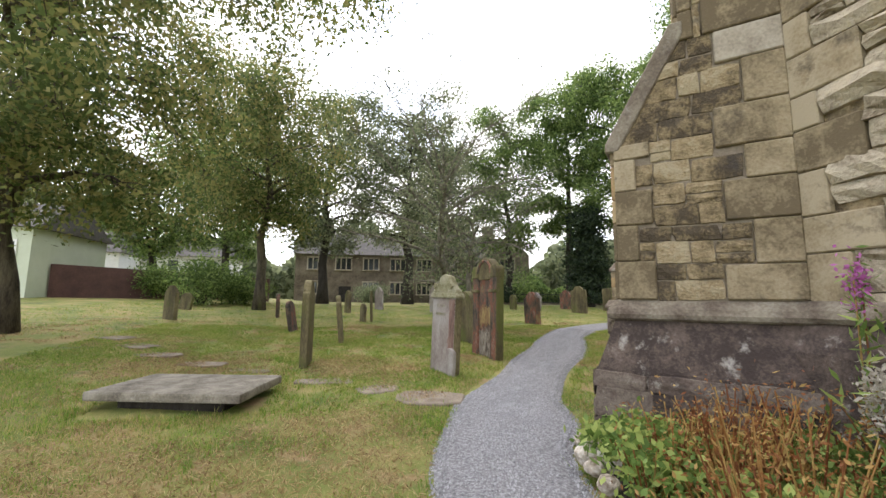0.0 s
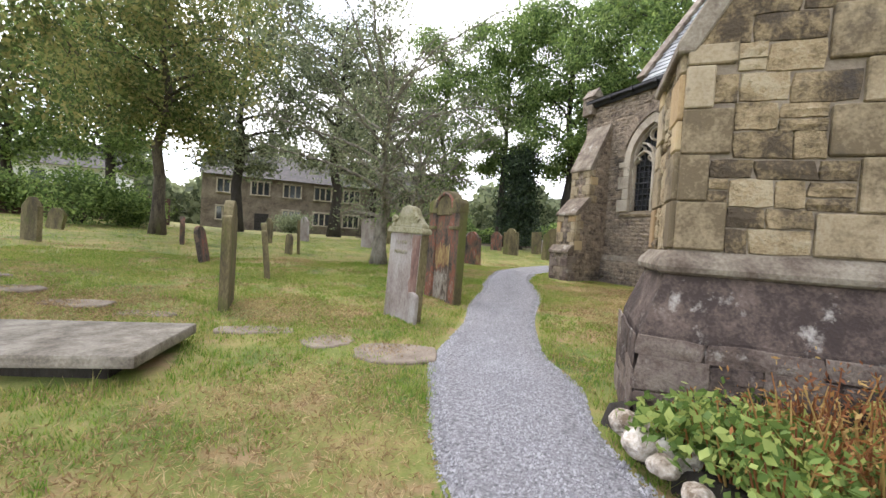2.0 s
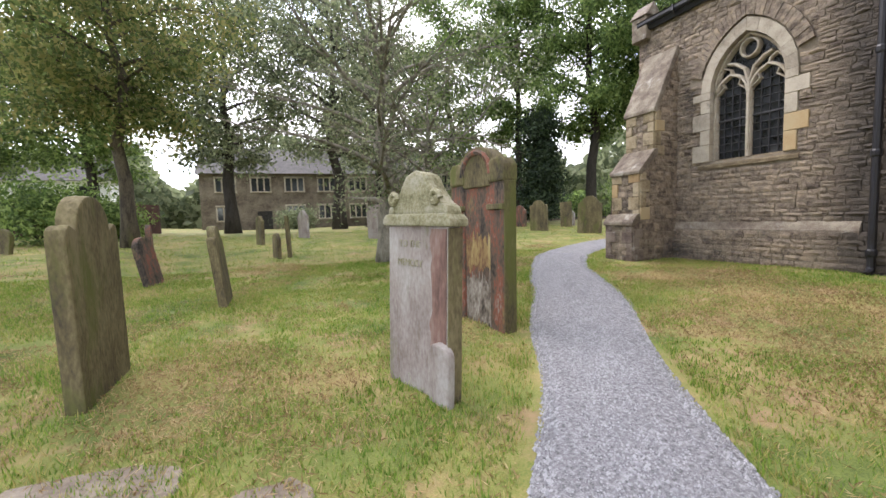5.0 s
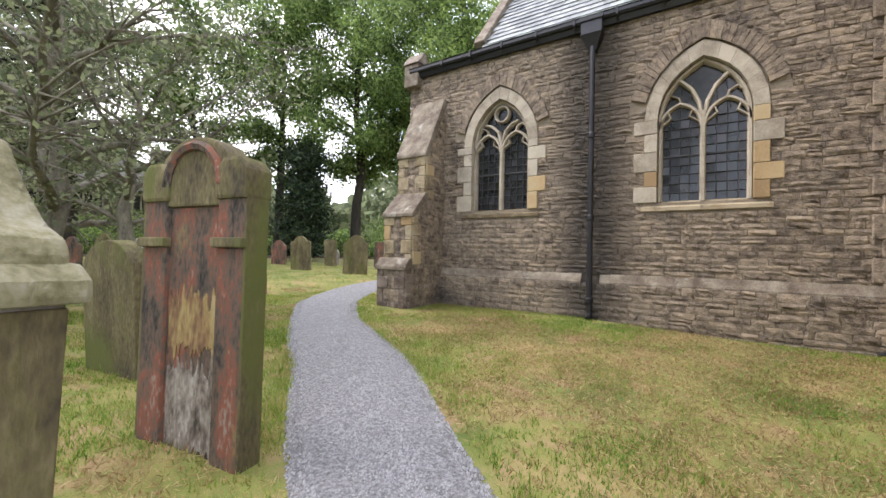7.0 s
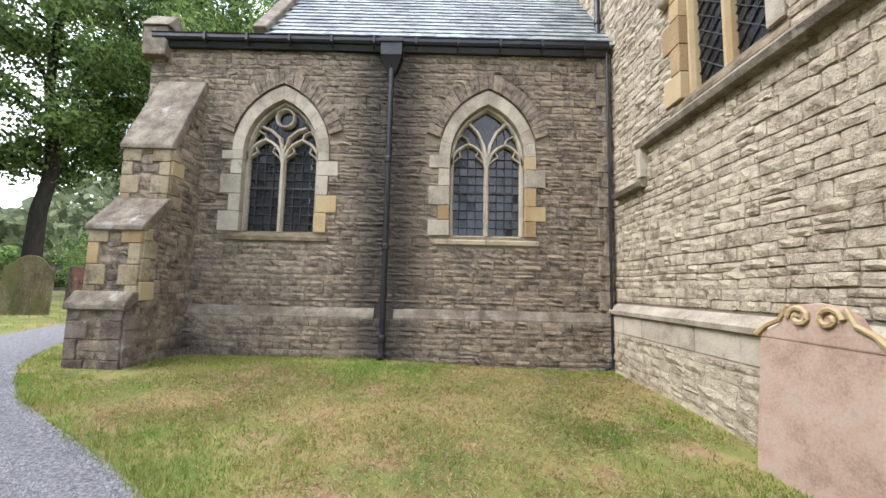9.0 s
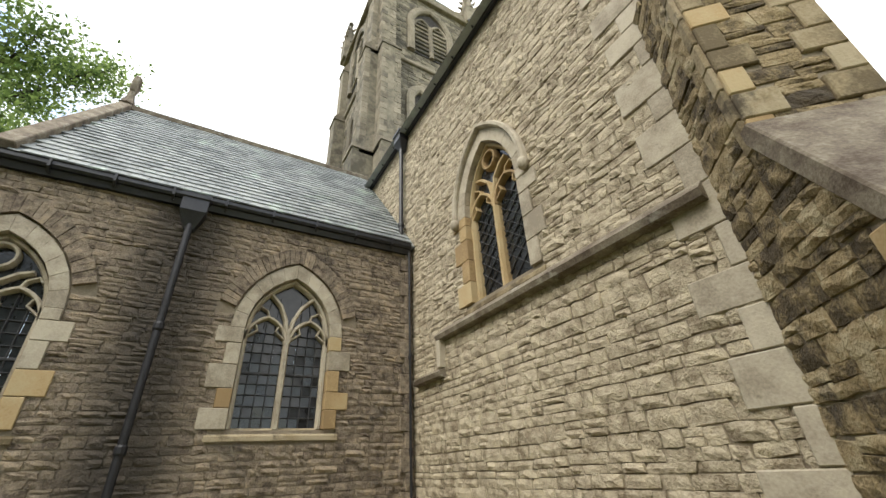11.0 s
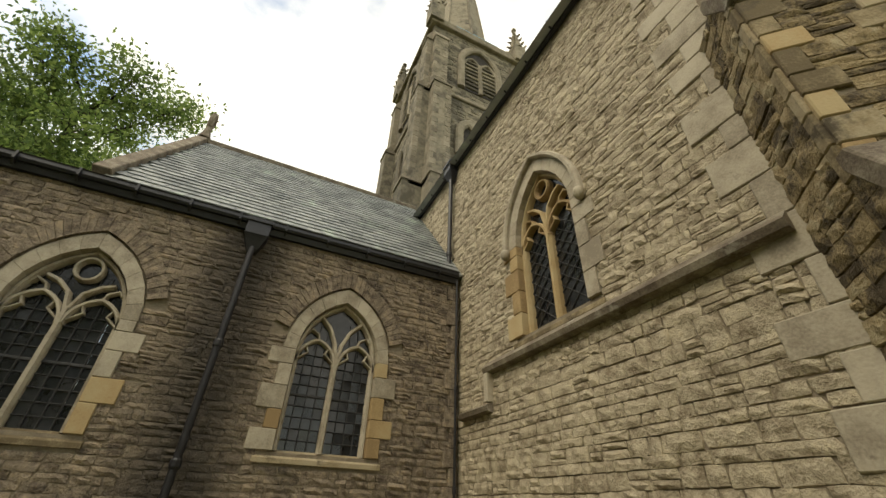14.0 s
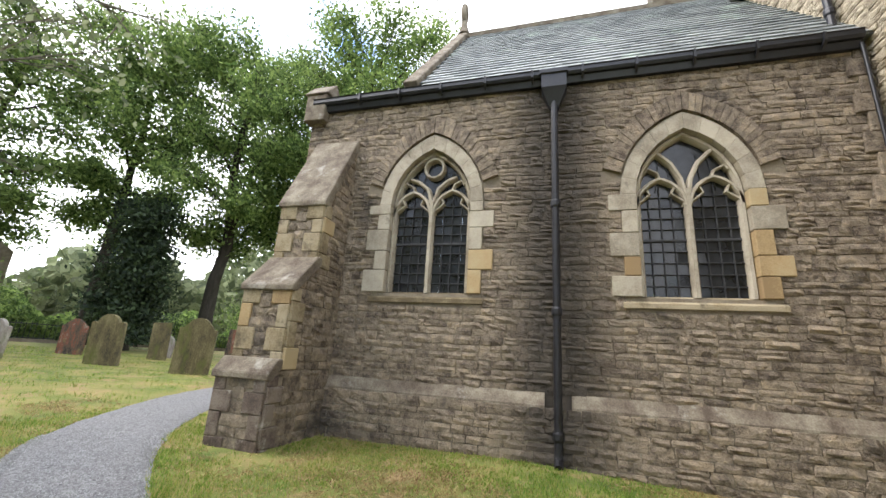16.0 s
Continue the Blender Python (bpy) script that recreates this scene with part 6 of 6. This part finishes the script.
def grass(name, n, box, hgt, seed, label, keep=None):
    rng = np.random.default_rng(seed)
    V, F = [], []
    x = rng.uniform(box[0], box[1], n)
    y = rng.uniform(box[2], box[3], n)
    for a, b in zip(x, y):
        d = noise.noise((a * 0.9, b * 0.9, 3.0)) + 0.5 * noise.noise((a * 2.7, b * 2.7, 5.0))
        if rng.random() > 0.62 + d - 0.7 * dry(a, b) or not allowed(a, b) or (keep and not keep(a, b)):
            continue
        g = gz(a, b) + 0.03 * noise.noise((a * 0.8, b * 0.8, 0)) - 0.01
        for q in range(3):
            h = hgt * rng.uniform(0.4, 1.2)
            t, l2 = rng.uniform(0, 6.28), rng.uniform(0.2, 0.9) * h
            cx, cy = a + rng.normal() * 0.02, b + rng.normal() * 0.02
            wx, wy = -math.sin(t) * 0.006, math.cos(t) * 0.006
            k = len(V)
            V += [(cx - wx, cy - wy, g), (cx + wx, cy + wy, g), (cx + math.cos(t) * l2, cy + math.sin(t) * l2, g + h)]
            F.append((k, k + 1, k + 2))
    return tagged(mesh_ob(name, V, F, L_GRASS), label, "grass", kind="stuff")


grass("grass", 270000, (-6, 11.1, 2.0, 16), 0.055, 1, "short mown lawn grass")
grass("long_grass", 26000, (-4, 8, 1, 14), 0.13, 2, "longer grass along the path and stones", keep=lambda a, b: on_path(a, b, 0.2) or (abs(a + 1.9) < 1.5 and abs(b - 6.4) < 1.1) or noise.noise((a * 1.1, b * 1.1, 9)) > 0.36)
grass("far_grass", 40000, (-12, 20, 12, 32), 0.09, 3, "lawn grass among the graves")
# dry mown thatch in worn patches
c = rng.uniform((-9, 0.5, 0), (11, 17, 1), (560000, 3))
keep = [i for i in range(len(c)) if dry(c[i, 0], c[i, 1]) > 0.45 * c[i, 2] + 0.02 and allowed(c[i, 0], c[i, 1])]
c = c[keep]
c[:, 2] = [gz(a, b) + 0.03 * noise.noise((a * 0.8, b * 0.8, 0)) + 0.018 + 0.016 * h for a, b, h in c]
tagged(quads_ob("mown_thatch", c, 0.03, L_THATCH, None, 5, slim=0.13), "scattered dry brown grass clippings", "clippings", kind="stuff")
# loose gravel
n = 60000
i = rng.integers(16, 88, n)
t, f = rng.uniform(-0.02, 1.02, n), rng.uniform(0, 1, n)
V, F = [], []
for a, b, e in zip(i, t, f):
    p = PL[a].lerp(PR[a], b).lerp(PL[a + 1].lerp(PR[a + 1], b), e)
    s = rng.uniform(0.004, 0.011)
    z = gz(p.x, p.y) + 0.03 + 0.028 * math.sin(3.14 * min(1, max(0, b))) - 0.022 * (1 if b < 0.04 or b > 0.96 else 0)
    k = len(V)
    r = rng.uniform(0.6, 1.3, 5)
    V += [(p.x - s * r[0], p.y - s * r[1], z), (p.x + s * r[1], p.y - s * r[2], z), (p.x + s * r[3], p.y + s * r[0], z), (p.x - s * r[2], p.y + s * r[4], z), (p.x + s * 0.2, p.y, z + s * r[4] * 0.9 + 0.008)]
    F += [(k, k + 1, k + 4), (k + 1, k + 2, k + 4), (k + 2, k + 3, k + 4), (k + 3, k, k + 4)]
tagged(mesh_ob("gravel", V, F, M_PEBBLE), "loose pale grey gravel stones", "gravel", kind="stuff")

# ---------------------------------------------------------------- rubble of the church walls
lay_stones(W1, 0.0, W1_END, -0.1, 1.06, lambda z: [], M_RUBBLE, wall_west, hc=(0.08, 0.17), wc=(0.14, 0.46), depth=(0.022, 0.046), base=0.092, seed=11, near=lambda u, z: 1.5 < u < 8 and z > 0.35, limit=120)
lay_stones(W1, 0.0, W1_END, 1.24, W1_TOP, relieving([WIN_A, WIN_B]), M_RUBBLE, wall_west, hc=(0.08, 0.17), wc=(0.14, 0.44), depth=(0.022, 0.046), base=-0.024, seed=12, near=lambda u, z: 1.5 < u < 9 and z < 3.2, limit=180)
lay_stones(W2, 0.5, 13.1, 1.5, W2_TOP, surround_block([WIN_C]), M_RUBBLE2, wall_nave, hc=(0.09, 0.2), wc=(0.14, 0.48), depth=(0.022, 0.046), base=-0.024, seed=13, near=lambda u, z: 1.5 < u < 7 and z < 4.2, limit=280)
lay_stones(W2, 0.5, 7.3, -0.1, 0.88, lambda z: [], M_RUBBLE2, wall_nave, hc=(0.1, 0.2), wc=(0.2, 0.55), depth=(0.02, 0.045), base=0.08, seed=14)
for pl in (TW, TN):
    lay_stones(pl, 1.1, 2 * TS - 1.1, 9.0, 22.5, surround_block([(TS + (0.9 if pl is TW else 0), 0.35, 17.9, 19.6, 20.3)]), M_TOWER, tower, hc=(0.2, 0.36), wc=(0.3, 0.8), depth=(0.02, 0.06), base=0.0, seed=41)
    lay_stones(pl, 0.9, 2 * TS - 0.9, 22.9, TT, surround_block([(TS, 1.3, 23.9, 26.7, 28.6)]), M_TOWER, tower, hc=(0.2, 0.36), wc=(0.3, 0.8), depth=(0.02, 0.06), base=0.0, seed=42)
